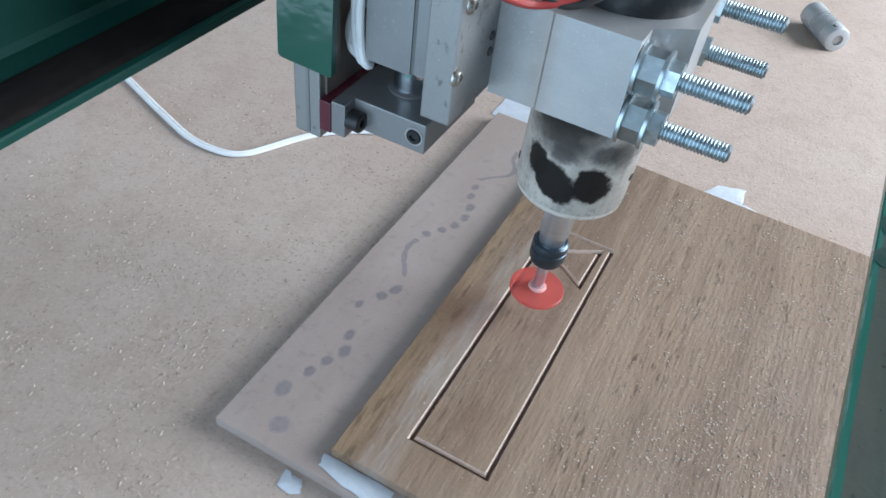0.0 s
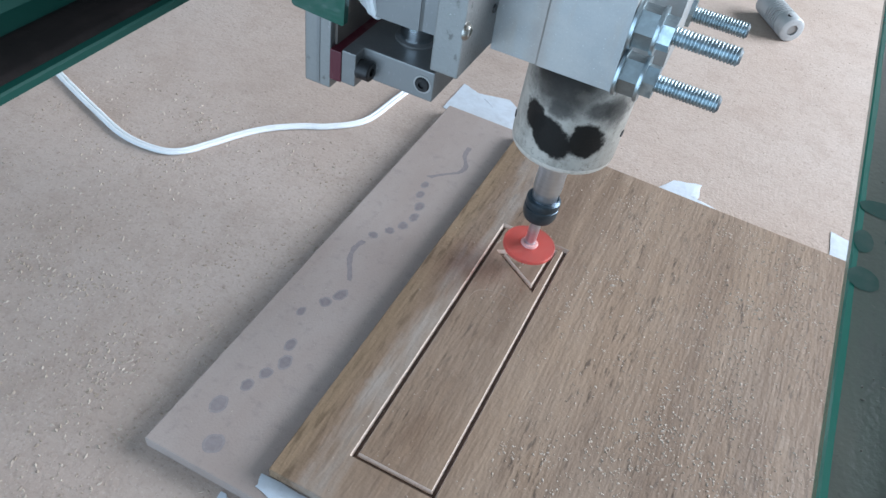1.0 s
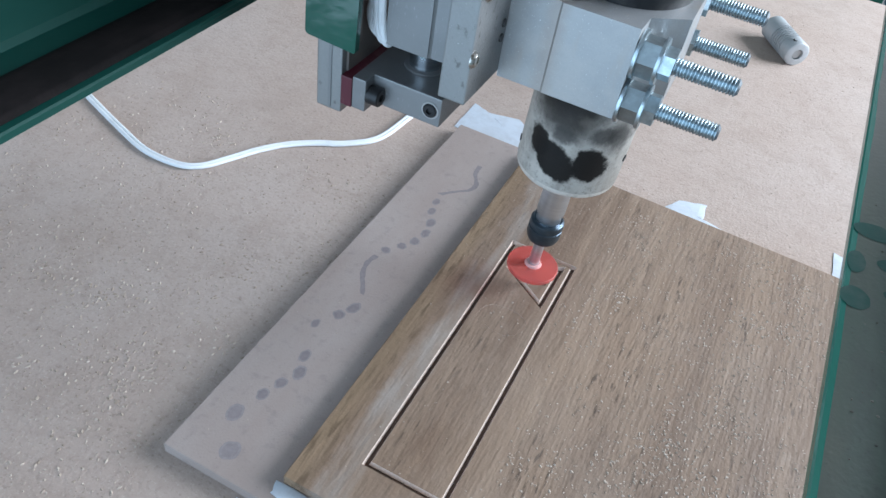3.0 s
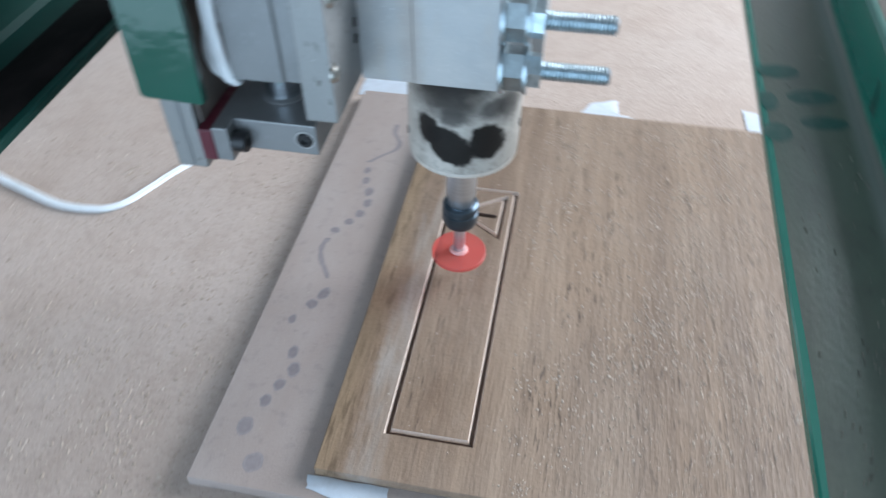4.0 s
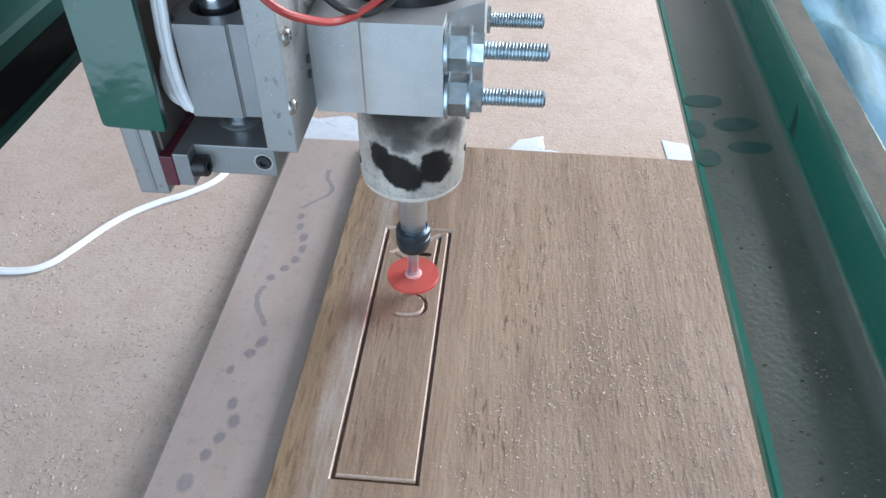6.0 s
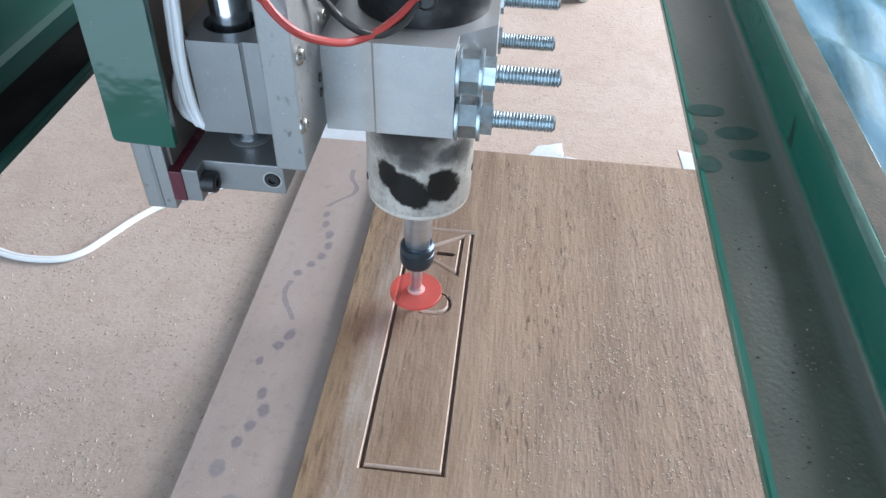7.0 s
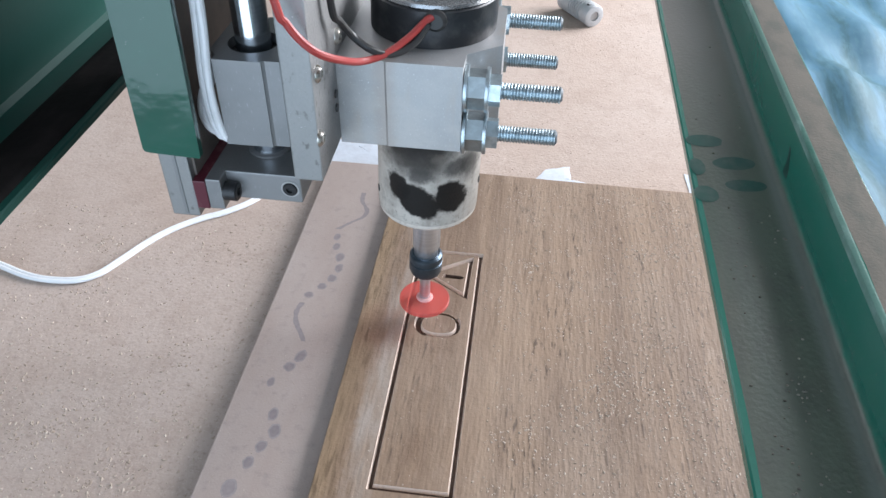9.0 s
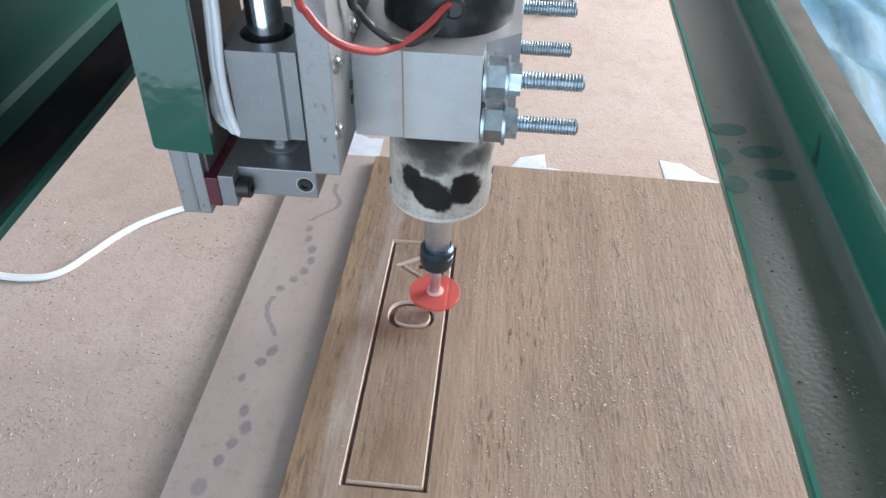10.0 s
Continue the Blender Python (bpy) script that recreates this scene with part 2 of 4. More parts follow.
ALU_WORN = material("scuffed_aluminium", (0.265, 0.268, 0.268), 0.5, 0.7, spots=[
    ((30, 30, 12), (0.29, 0.29, 0.285), 0.4, 0.65, 0.9),
    ((260, 260, 160), (0.13, 0.125, 0.12), 0.60, 0.70, 0.8),
    ((900, 900, 900), (0.74, 0.75, 0.77), 0.66, 0.74, 0.6)], bump=0.18, bump_scale=900, rough_var=0.08)
BLOCK = material("milled_aluminium", (0.235, 0.237, 0.240), 0.42, 0.55, spots=[
    ((50, 50, 50), (0.20, 0.202, 0.205), 0.4, 0.7, 0.8),
    ((1200, 1200, 300), (0.42, 0.43, 0.44), 0.62, 0.74, 0.5)], bump=0.08, bump_scale=1500, rough_var=0.06)
PALE_ALU = material("pale_anodised_aluminium", (0.50, 0.515, 0.53), 0.45, 0.25, spots=[
    ((120, 120, 120), (0.38, 0.39, 0.40), 0.45, 0.7, 0.7)], bump=0.08, bump_scale=1500)
BROWN = material("dusty_dark_plate", (0.13, 0.11, 0.10), 0.6, 0.2, spots=[((60, 60, 60), (0.20, 0.165, 0.14), 0.4, 0.7, 0.8)], bump=0.2)
MAROON = material("maroon_paint", (0.085, 0.009, 0.020), 0.4, spots=[((200, 200, 90), (0.17, 0.075, 0.08), 0.5, 0.7, 0.7)], bump=0.1)
GREEN = material("green_enamel", (0.003, 0.072, 0.044), 0.45, coat=1.0, coat_rough=0.11, spec=0.3, spots=[
    ((25, 25, 25), (0.004, 0.098, 0.060), 0.4, 0.7, 0.8),
    ((600, 600, 600), (0.30, 0.36, 0.33), 0.70, 0.76, 0.7)], bump=0.8, bump_scale=38)
RAIL_GREEN = material("rail_enamel", (0.012, 0.150, 0.105), 0.25, coat=0.3, spots=[
    ((30, 9, 30), (0.035, 0.16, 0.125), 0.45, 0.7, 0.7),
    ((420, 420, 420), (0.25, 0.24, 0.2), 0.66, 0.76, 0.7)], bump=0.12, bump_scale=240)
# darker copy of the rail enamel with the left side's shade in it
SHADED_GREEN = material("shaded_rail_enamel", (0.006, 0.044, 0.035), 0.45, spec=0.25, spots=[
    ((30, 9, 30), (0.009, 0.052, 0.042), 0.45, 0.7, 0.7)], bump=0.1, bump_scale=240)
RUBBER = material("black_rubber", (0.008, 0.007, 0.007), 0.85, spec=0.1, spots=[((90, 40, 90), (0.018, 0.014, 0.014), 0.45, 0.7, 0.8)], bump=0.4, bump_scale=300)
DUST_AND_SHEEN = material("brown_dust_and_sheen_on_paint", (0.070, 0.092, 0.068), 0.32, spec=0.6, spots=[
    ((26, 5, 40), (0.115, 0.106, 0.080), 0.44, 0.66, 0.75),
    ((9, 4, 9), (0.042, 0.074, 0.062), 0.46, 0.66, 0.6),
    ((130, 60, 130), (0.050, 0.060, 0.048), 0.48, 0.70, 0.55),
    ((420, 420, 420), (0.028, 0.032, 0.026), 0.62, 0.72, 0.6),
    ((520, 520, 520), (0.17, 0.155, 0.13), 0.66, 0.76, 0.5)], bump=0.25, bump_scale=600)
# the far end's reflected haze is put into a paler brown
paint_over(DUST_AND_SHEEN, (0.185, 0.170, 0.148), band(0.125, 0.90, 0.075, 0.9, axis=1), 0.010)
# pale stripe paints the bend's soft reflection of the window
paint_over(DUST_AND_SHEEN, (0.185, 0.205, 0.190), band(0.1500, 0.1532, 0.0024, 0.7), 0.0015)
paint_over(DUST_AND_SHEEN, (0.012, 0.150, 0.105), band(0.1545, 0.2000, 0.0006, 1.0), 0.0012)
# worn paint, made paler to carry the edge's highlight
WORN_HIGHLIGHT = material("worn_highlit_paint", (0.10, 0.215, 0.175), 0.35, spots=[((80, 25, 80), (0.30, 0.42, 0.38), 0.5, 0.64, 0.8), ((60, 18, 60), (0.012, 0.11, 0.075), 0.5, 0.6, 0.8)], bump=0.2)
GRIME = material("thick_grime", (0.125, 0.112, 0.092), 0.85, spec=0.2, spots=[
    ((120, 60, 120), (0.075, 0.080, 0.068), 0.45, 0.65, 0.8),
    ((700, 700, 700), (0.24, 0.215, 0.18), 0.62, 0.76, 0.6)], bump=0.25, bump_scale=900)
GRIT = material("dark_grit", (0.075, 0.072, 0.058), 0.9, islands=(0.22, 0.20, 0.165))
SMUDGE = material("wiped_paint", (0.016, 0.070, 0.055), 0.34, spec=0.3, spots=[((160, 160, 160), (0.065, 0.100, 0.085), 0.45, 0.68, 0.7)])
CLOTH = material("blue_tarpaulin", (0.030, 0.098, 0.145), 0.62, spec=0.25, spots=[
    ((12, 4, 5), (0.047, 0.132, 0.205), 0.42, 0.60, 0.8),
    # dark stripes put the shade of folds into the cloth's colour
    ((34, 5, 6), (0.018, 0.068, 0.080), 0.48, 0.60, 0.8),
    ((140, 40, 140), (0.050, 0.130, 0.170), 0.48, 0.66, 0.6)], bump=0.3, bump_scale=60)
STEEL = material("zinc_steel", (0.42, 0.49, 0.525), 0.36, 0.95, spots=[
    ((300, 300, 300), (0.25, 0.30, 0.33), 0.45, 0.7, 0.8)], bump=0.1, bump_scale=1600, rough_var=0.08)
NUT_DARK = material("dull_zinc_nut", (0.26, 0.295, 0.305), 0.40, 0.9, spots=[((250, 250, 250), (0.33, 0.38, 0.40), 0.45, 0.7, 0.8)], rough_var=0.08)
TURNED = material("turned_steel", (0.64, 0.68, 0.73), 0.30, 0.92, spots=[((30, 30, 700), (0.40, 0.44, 0.50), 0.45, 0.65, 0.3)])
# stud ends darkened in colour so the window light does not whiten them
DULL_END = material("darkened_stud_end", (0.10, 0.115, 0.125), 0.6, 0.5, spots=[((400, 400, 400), (0.19, 0.21, 0.225), 0.45, 0.7, 0.8)])
CHROME = material("ground_steel", (0.62, 0.66, 0.70), 0.16, 1.0, spots=[((20, 20, 900), (0.46, 0.5, 0.54), 0.45, 0.65, 0.5)])
BLUED = material("blued_steel", (0.055, 0.075, 0.095), 0.34, 0.8, spots=[((300, 300, 300), (0.085, 0.11, 0.135), 0.45, 0.7, 0.8)], bump=0.05)
BLACK = material("black_oxide", (0.022, 0.022, 0.024), 0.42, 0.4, spots=[((300, 300, 300), (0.06, 0.058, 0.055), 0.5, 0.7, 0.7)])
HOUSING = material("black_motor_can", (0.030, 0.031, 0.034), 0.4, 0.6, spots=[
    ((90, 90, 90), (0.085, 0.083, 0.08), 0.48, 0.7, 0.8)], bump=0.1)
CAN = material("motor_can", (0.49, 0.46, 0.415), 0.5, 0.15, spec=0.3, spots=[
    ((60, 60, 40), (0.33, 0.305, 0.27), 0.42, 0.66, 0.8),
    ((160, 160, 160), (0.24, 0.22, 0.195), 0.50, 0.70, 0.7),
    ((500, 500, 500), (0.14, 0.13, 0.12), 0.56, 0.74, 0.8)], bump=0.2, bump_scale=900)
WHITE = material("white_cable_sheath", (0.80, 0.82, 0.84), 0.42, spots=[((90, 90, 90), (0.66, 0.66, 0.66), 0.5, 0.72, 0.6)])
RED_WIRE = material("red_wire_sheath", (0.29, 0.032, 0.028), 0.45)
BLACK_WIRE = material("black_wire_sheath", (0.018, 0.018, 0.018), 0.45)
HUB = material("pale_plastic", (0.66, 0.34, 0.32), 0.45)
CAP = material("pressed_steel", (0.30, 0.31, 0.32), 0.28, 0.95, rough_var=0.06)
# pale ring colour that paints the highlight on the can's chamfer
CAP_EDGE = material("highlit_rim", (0.66, 0.63, 0.58), 0.4, 0.3, spots=[((400, 400, 400), (0.40, 0.37, 0.33), 0.52, 0.68, 0.7)])
BRASS = material("dirty_screw_head", (0.46, 0.45, 0.42), 0.3, 0.9, spots=[((500, 500, 500), (0.14, 0.11, 0.07), 0.5, 0.65, 0.8)])
WALL = material("grey_plaster", (0.36, 0.36, 0.355), 0.9, spots=[((3, 3, 3), (0.29, 0.29, 0.285), 0.4, 0.7, 0.8)])
CONCRETE = material("concrete_floor", (0.12, 0.12, 0.115), 0.85, spots=[((5, 5, 5), (0.085, 0.085, 0.08), 0.4, 0.7, 0.8)])
TABLE = material("painted_table", (0.05, 0.10, 0.08), 0.6, spots=[((9, 9, 9), (0.08, 0.12, 0.1), 0.4, 0.7, 0.8)])

# soot marks on the front of the motor can
# the first two also put the shade below the clamp into the colour
paint_over(CAN, (0.024, 0.021, 0.019), blot(-0.003, 0.0430, 0.0245, 0.0200, -8, 0.35, 0.93))
paint_over(CAN, (0.012, 0.011, 0.010), blot(-0.005, 0.0470, 0.0240, 0.0110, -4, 0.2, 0.9))
paint_over(CAN, (0.045, 0.043, 0.041), blot(-0.001, 0.0300, 0.0080, 0.0060, 0, 0.4, 0.8))
paint_over(CAN, (0.050, 0.048, 0.046), blot(0.0145, 0.0335, 0.0075, 0.0060, 30, 0.4, 0.85))
paint_over(CAN, (0.040, 0.038, 0.036), blot(0.0195, 0.0330, 0.0060, 0.0120, 0, 0.3, 0.8))
paint_over(CAN, (0.17, 0.150, 0.130), blot(0.0075, 0.0390, 0.0060, 0.0045, -30, 0.1, 0.5))
paint_over(CAN, (0.006, 0.006, 0.006), blot(-0.0115, 0.0215, 0.0060, 0.0088, 15, 0.7, 0.99))
paint_over(CAN, (0.006, 0.006, 0.006), blot(-0.0022, 0.0158, 0.0132, 0.0088, -38, 0.78, 0.99))
paint_over(CAN, (0.006, 0.006, 0.006), blot(0.0126, 0.0178, 0.0076, 0.0100, 5, 0.78, 0.99))
paint_over(ALU, (0.33, 0.27, 0.225), band(0.0055, 0.0125, 0.003, 0.4))

DISC = bpy.data.materials.new("red_translucent_plastic")
DISC.use_nodes = True
dn, dl = DISC.node_tree.nodes, DISC.node_tree.links
dp = dn["Principled BSDF"]
dp.inputs["Base Color"].default_value = (0.66, 0.17, 0.15, 1)
dp.inputs["Roughness"].default_value = 0.4
dp.inputs["Subsurface Weight"].default_value = 0.15
dp.inputs["Subsurface Radius"].default_value = (0.004, 0.001, 0.001)
clear = dn.new("ShaderNodeBsdfTransparent")
clear.inputs["Color"].default_value = (1.0, 0.50, 0.46, 1)
blend = dn.new("ShaderNodeMixShader")
blend.inputs[0].default_value = 0.38
dl.new(clear.outputs[0], blend.inputs[1])
dl.new(dp.outputs[0], blend.inputs[2])
dl.new(blend.outputs[0], dn["Material Output"].inputs["Surface"])

# ---- building helpers ----


def finish(name, bm, materials, parent=None, label="", smooth=False):
    me = bpy.data.meshes.new(name)
    bmesh.ops.recalc_face_normals(bm, faces=bm.faces)
    bm.to_mesh(me)
    bm.free()
    for m in materials if isinstance(materials, (list, tuple)) else [materials]:
        me.materials.append(m)
    if smooth:
        for p in me.polygons:
            p.use_smooth = True
        me.set_sharp_from_angle(angle=radians(35))
    ob = new(name, me)
    ob.parent = parent
    if label:
        tagged(ob, label)
    return ob


def part(name, bm, material_, parent, label="", smooth=False):
    return finish(name, bm, material_, parent, label, smooth)


def thing(name, label, category, group="", kind=""):
    return tagged(new(name), label, category, group, kind)


def round_off(bm, width, segments=2):
    if width:
        edges = [e for e in bm.edges if len(e.link_faces) == 2 and e.calc_face_angle(0) > 0.5]
        bmesh.ops.bevel(bm, geom=edges, offset=width, segments=segments, affect="EDGES", profile=0.6)
    return bm


def box(x0, x1, y0, y1, z0, z1, bevel=0.0006):
    bm = bmesh.new()
    bmesh.ops.create_cube(bm, size=1)
    for v in bm.verts:
        v.co = Vector(((x0 + x1) / 2 + v.co.x * (x1 - x0), (y0 + y1) / 2 + v.co.y * (y1 - y0), (z0 + z1) / 2 + v.co.z * (z1 - z0)))
    return round_off(bm, bevel)


def prism(outline, a, b, axis="z", bevel=0.0006):
    """An outline swept from a to b along an axis."""
    bm = bmesh.new()
    def at(p, q, c):
        return {"z": (p, q, c), "y": (p, c, q), "x": (c, p, q)}[axis]
    low = [bm.verts.new(at(p, q, a)) for p, q in outline]
    high = [bm.verts.new(at(p, q, b)) for p, q in outline]
    n = len(outline)
    bm.faces.new(low[::-1])
    bm.faces.new(high)
    for i in range(n):
        bm.faces.new((low[i], low[(i + 1) % n], high[(i + 1) % n], high[i]))
    return round_off(bm, bevel)


def lathe(profile, segments=40, axis="z", at=(0, 0, 0)):
    """A profile of (radius, height) turned round an axis; ends with radius 0 close it."""
    bm = bmesh.new()
    rings = []
    for r, h in profile:
        ring = []
        for k in range(segments if r > 1e-6 else 1):
            u = 2 * math.pi * k / segments
            p = {"z": (r * math.cos(u), r * math.sin(u), h), "x": (h, r * math.cos(u), r * math.sin(u)), "y": (r * math.cos(u), h, r * math.sin(u))}[axis]
            ring.append(bm.verts.new(Vector(at) + Vector(p)))
        rings.append(ring)
    for a, b in zip(rings, rings[1:]):
        for k in range(segments):
            j = (k + 1) % segments
            if len(a) == 1 and len(b) > 1:
                bm.faces.new((a[0], b[k], b[j]))
            elif len(b) == 1 and len(a) > 1:
                bm.faces.new((a[k], a[j], b[0]))
            elif len(a) > 1:
                bm.faces.new((a[k], a[j], b[j], b[k]))
    return bm


def smooth_path(points, steps=8):
    pts = [Vector(p) for p in points]
    pts = [2 * pts[0] - pts[1]] + pts + [2 * pts[-1] - pts[-2]]
    out = []
    for i in range(1, len(pts) - 2):
        a, b, c, d = pts[i - 1:i + 3]
        for k in range(steps):
            u = k / steps
            out.append(0.5 * (2 * b + (c - a) * u + (2 * a - 5 * b + 4 * c - d) * u * u + (3 * b - a - 3 * c + d) * u ** 3))
    return out + [pts[-2]]


def tube(points, radius, segments=10, steps=8):
    path = smooth_path(points, steps)
    bm = bmesh.new()
    rings = []
    for i, p in enumerate(path):
        way = (path[min(i + 1, len(path) - 1)] - path[max(i - 1, 0)]).normalized()
        side = way.cross(Vector((0.13, 0.21, 1))).normalized()
        up = side.cross(way)
        rings.append([bm.verts.new(p + radius * (math.cos(2 * math.pi * k / segments) * side + math.sin(2 * math.pi * k / segments) * up)) for k in range(segments)])
    for a, b in zip(rings, rings[1:]):
        for k in range(segments):
            bm.faces.new((a[k], a[(k + 1) % segments], b[(k + 1) % segments], b[k]))
    bm.faces.new(rings[0])
    bm.faces.new(rings[-1])
    return bm


def join(*parts):
    bm = bmesh.new()
    for p in parts:
        me = bpy.data.meshes.new("joined")
        p.to_mesh(me)
        p.free()
        bm.from_mesh(me)
        bpy.data.meshes.remove(me)
    return bm


def hexagon(r, x0, x1, at=(0, 0), turn=0.0, bevel=0.0004):
    """A hexagonal nut along x; r is half its width across the flats."""
    big = r / math.cos(math.pi / 6)
    return prism([(at[0] + big * math.cos(turn + k * math.pi / 3), at[1] + big * math.sin(turn + k * math.pi / 3)) for k in range(6)], x0, x1, "x", bevel)


# ---- the workshop ----
def workshop():
    floor = finish("floor", box(-2, 1.75, -1.6, 2, -0.9, -0.8, 0), CONCRETE)
    tagged(floor, "grey concrete workshop floor", "floor", kind="structure")
    ceiling = finish("ceiling", box(-2, 1.75, -1.6, 2, 1.9, 2.0, 0), WALL)
    tagged(ceiling, "grey plastered workshop ceiling", "ceiling", kind="structure")
    tagged(finish("wall_west", box(-2.1, -2, -1.6, 2.1, -0.9, 2.0, 0), WALL), "grey plastered workshop wall", "wall", kind="structure")
    tagged(finish("wall_north", box(-2, 1.75, 2, 2.1, -0.9, 2.0, 0), WALL), "grey plastered workshop wall", "wall", kind="structure")
    # the east wall has a window and the south wall a wide low window that let the daylight in
    tagged(finish("wall_east", join(box(1.75, 1.85, -1.6, 0.4, -0.9, 2.0, 0), box(1.75, 1.85, 1.95, 2.1, -0.9, 2.0, 0), box(1.75, 1.85, 0.4, 1.95, -0.9, 0.28, 0), box(1.75, 1.85, 0.4, 1.95, 1.45, 2.0, 0)), WALL),
           "grey plastered workshop wall with a window opening", "wall", kind="structure")
    tagged(finish("wall_south", join(box(-2, -1.65, -1.6, -1.5, -0.9, 2.0, 0), box(0.65, 1.75, -1.6, -1.5, -0.9, 2.0, 0), box(-1.65, 0.65, -1.6, -1.5, 1.35, 2.0, 0), box(-1.65, 0.65, -1.6, -1.5, -0.9, -0.62, 0)), WALL),
           "grey plastered workshop wall with a wide low window", "wall", kind="structure")
    tagged(finish("ground", box(-60, 60, -60, 60, -1.1, -0.95, 0), CONCRETE), "grey ground outside the workshop", "ground", kind="structure")
    table = thing("work_table", "dark painted steel table under the router", "table")
    part("tabletop", box(-0.66, 0.25, -0.25, 0.95, -0.10, -0.06, 0.002), TABLE, table)
    for x in (-0.6, 0.2):
        for y in (-0.2, 0.9):
            part("leg", box(x - 0.025, x + 0.025, y - 0.025, y + 0.025, -0.8, -0.1, 0.001), TABLE, table)


# ---- the machine's frame ----
def skew(bm, slope):
    for v in bm.verts:
        v.co.x += slope * v.co.y
    return bm


RAIL_SLOPE = 0.0165  # the rail is not quite square to the bed


def machine_frame():
    frame_ = thing("machine_frame", "green enamelled steel frame of a router with dusty rails", "machine frame")
    y0, y1 = -0.30, 0.80
    bend = [(0.1515 + 0.0030 * math.sin(radians(u)), 0.1666 - 0.0030 * math.cos(radians(u))) for u in range(0, 85, 12)]
    right = part("side_rail", skew(prism([(0.1223, 0.1608), (0.1223, 0.1631), (0.1228, 0.1636)] + bend + [(0.1548, 0.1828), (0.1552, 0.1838), (0.1561, 0.1843), (0.1680, 0.1843), (0.1685, 0.1838), (0.1685, 0.1608)], y0, y1, "y", 0), RAIL_SLOPE),
                 RAIL_GREEN, frame_, "glossy green steel rail", True)
    # dust lies on the flange, with a clean rim left on both sides
    n = 90
    def strip(xa, xb, z, wob, seed):
        bm = bmesh.new()
        cols = []
        for i in range(n + 1):
            y = y0 + (y1 - y0) * i / n
            a = xa + wob * (noise.noise((y * 30, seed, 0)) + 0.5 * noise.noise((y * 110, seed, 4)))
            b = xb + wob * (noise.noise((y * 24, seed, 9)) + 0.5 * noise.noise((y * 90, seed, 7)))
            cols.append([bm.verts.new((a + (b - a) * k / 4 + RAIL_SLOPE * y, y, z - (0.00012 if k in (0, 4) else 0))) for k in range(5)])
        for c, d in zip(cols, cols[1:]):
            for k in range(4):
                bm.faces.new((c[k], c[k + 1], d[k + 1], d[k]))
        return bm
    def lengthwise(section):
        bm = bmesh.new()
        ends = [[bm.verts.new((x + RAIL_SLOPE * y, y, z)) for x, z in section] for y in (y0, y1)]
        for k in range(len(section) - 1):
            bm.faces.new((ends[0][k], ends[0][k + 1], ends[1][k + 1], ends[1][k]))
        return bm
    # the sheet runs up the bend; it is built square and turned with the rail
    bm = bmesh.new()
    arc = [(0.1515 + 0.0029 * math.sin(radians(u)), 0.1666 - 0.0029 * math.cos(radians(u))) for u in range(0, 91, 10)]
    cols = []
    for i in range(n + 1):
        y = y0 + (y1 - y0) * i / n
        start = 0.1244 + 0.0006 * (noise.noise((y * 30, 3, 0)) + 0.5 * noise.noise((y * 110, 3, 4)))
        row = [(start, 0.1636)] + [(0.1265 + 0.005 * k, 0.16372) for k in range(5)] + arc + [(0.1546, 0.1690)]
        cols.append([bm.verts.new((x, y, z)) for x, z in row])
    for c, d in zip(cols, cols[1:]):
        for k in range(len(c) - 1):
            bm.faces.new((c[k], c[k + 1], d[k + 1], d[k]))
    layer = part("dust_sheen_layer", bm, DUST_AND_SHEEN, right, "brown dust on the rail's flange, with painted sheen in its bend", True)
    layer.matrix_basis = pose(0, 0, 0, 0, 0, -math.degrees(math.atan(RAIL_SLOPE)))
    grit = random.Random(5)
    bm = bmesh.new()
    for cx, cy, wide, count in ((0.140, -0.045, 0.006, 26), (0.137, -0.075, 0.009, 34), (0.146, 0.02, 0.004, 8), (0.137, 0.0, 0.02, 26), (0.138, 0.10, 0.03, 16)):
        for _ in range(count):
            x, y, size = grit.gauss(cx, wide * 0.5), grit.gauss(cy, wide), grit.choice((0.00015, 0.0002, 0.0003, 0.00035))
            if 0.1255 < x < 0.1495:
                bmesh.ops.create_icosphere(bm, subdivisions=1, radius=size, matrix=Matrix.Translation((x + RAIL_SLOPE * y, y, 0.16376 + 0.5 * size)) @ Matrix.Diagonal((grit.uniform(0.8, 1.8), 1, 1, 1)))
    tagged(part("grit", bm, GRIT, layer, "crumbs of grit in the dust"), kind="stuff")
    part("worn_highlit_edge", lengthwise([(0.15466, 0.1822), (0.15478, 0.1829), (0.15512, 0.18395), (0.1561, 0.18445), (0.1567, 0.18448)]), WORN_HIGHLIGHT, right, "worn pale green edge, highlight put into its colour", True)
    part("grime_layer", strip(0.1568, 0.1679, 0.18445, 0.0007, 8), GRIME, right, "thick brown grime on the rail's top", True)
    for cx, cy, rx, ry, turn in ((0.1298, 0.0746, 0.0070, 0.0036, 4), (0.1390, 0.0600, 0.0080, 0.0036, 8), (0.1412, 0.0459, 0.0074, 0.0030, 6), (0.1262, 0.0388, 0.0044, 0.0040, 0), (0.1252, 0.0560, 0.0028, 0.0046, 0)):
        bm = bmesh.new()
        vs = []
        for k in range(28):
            u = 2 * math.pi * k / 28
            w = 1 + 0.08 * noise.noise((math.cos(u) * 2, math.sin(u) * 2, cx * 900))
            p = Matrix.Rotation(radians(turn), 2) @ Vector((rx * w * math.cos(u), 1.2 * ry * w * math.sin(u)))
            vs.append(bm.verts.new((cx + p.x + RAIL_SLOPE * cy, cy + p.y, 0.16384)))
        bm.faces.new(vs)
        part("finger_mark", bm, SMUDGE, right, "dark finger mark wiped in the dust")
    bm = bmesh.new()
    prev = None
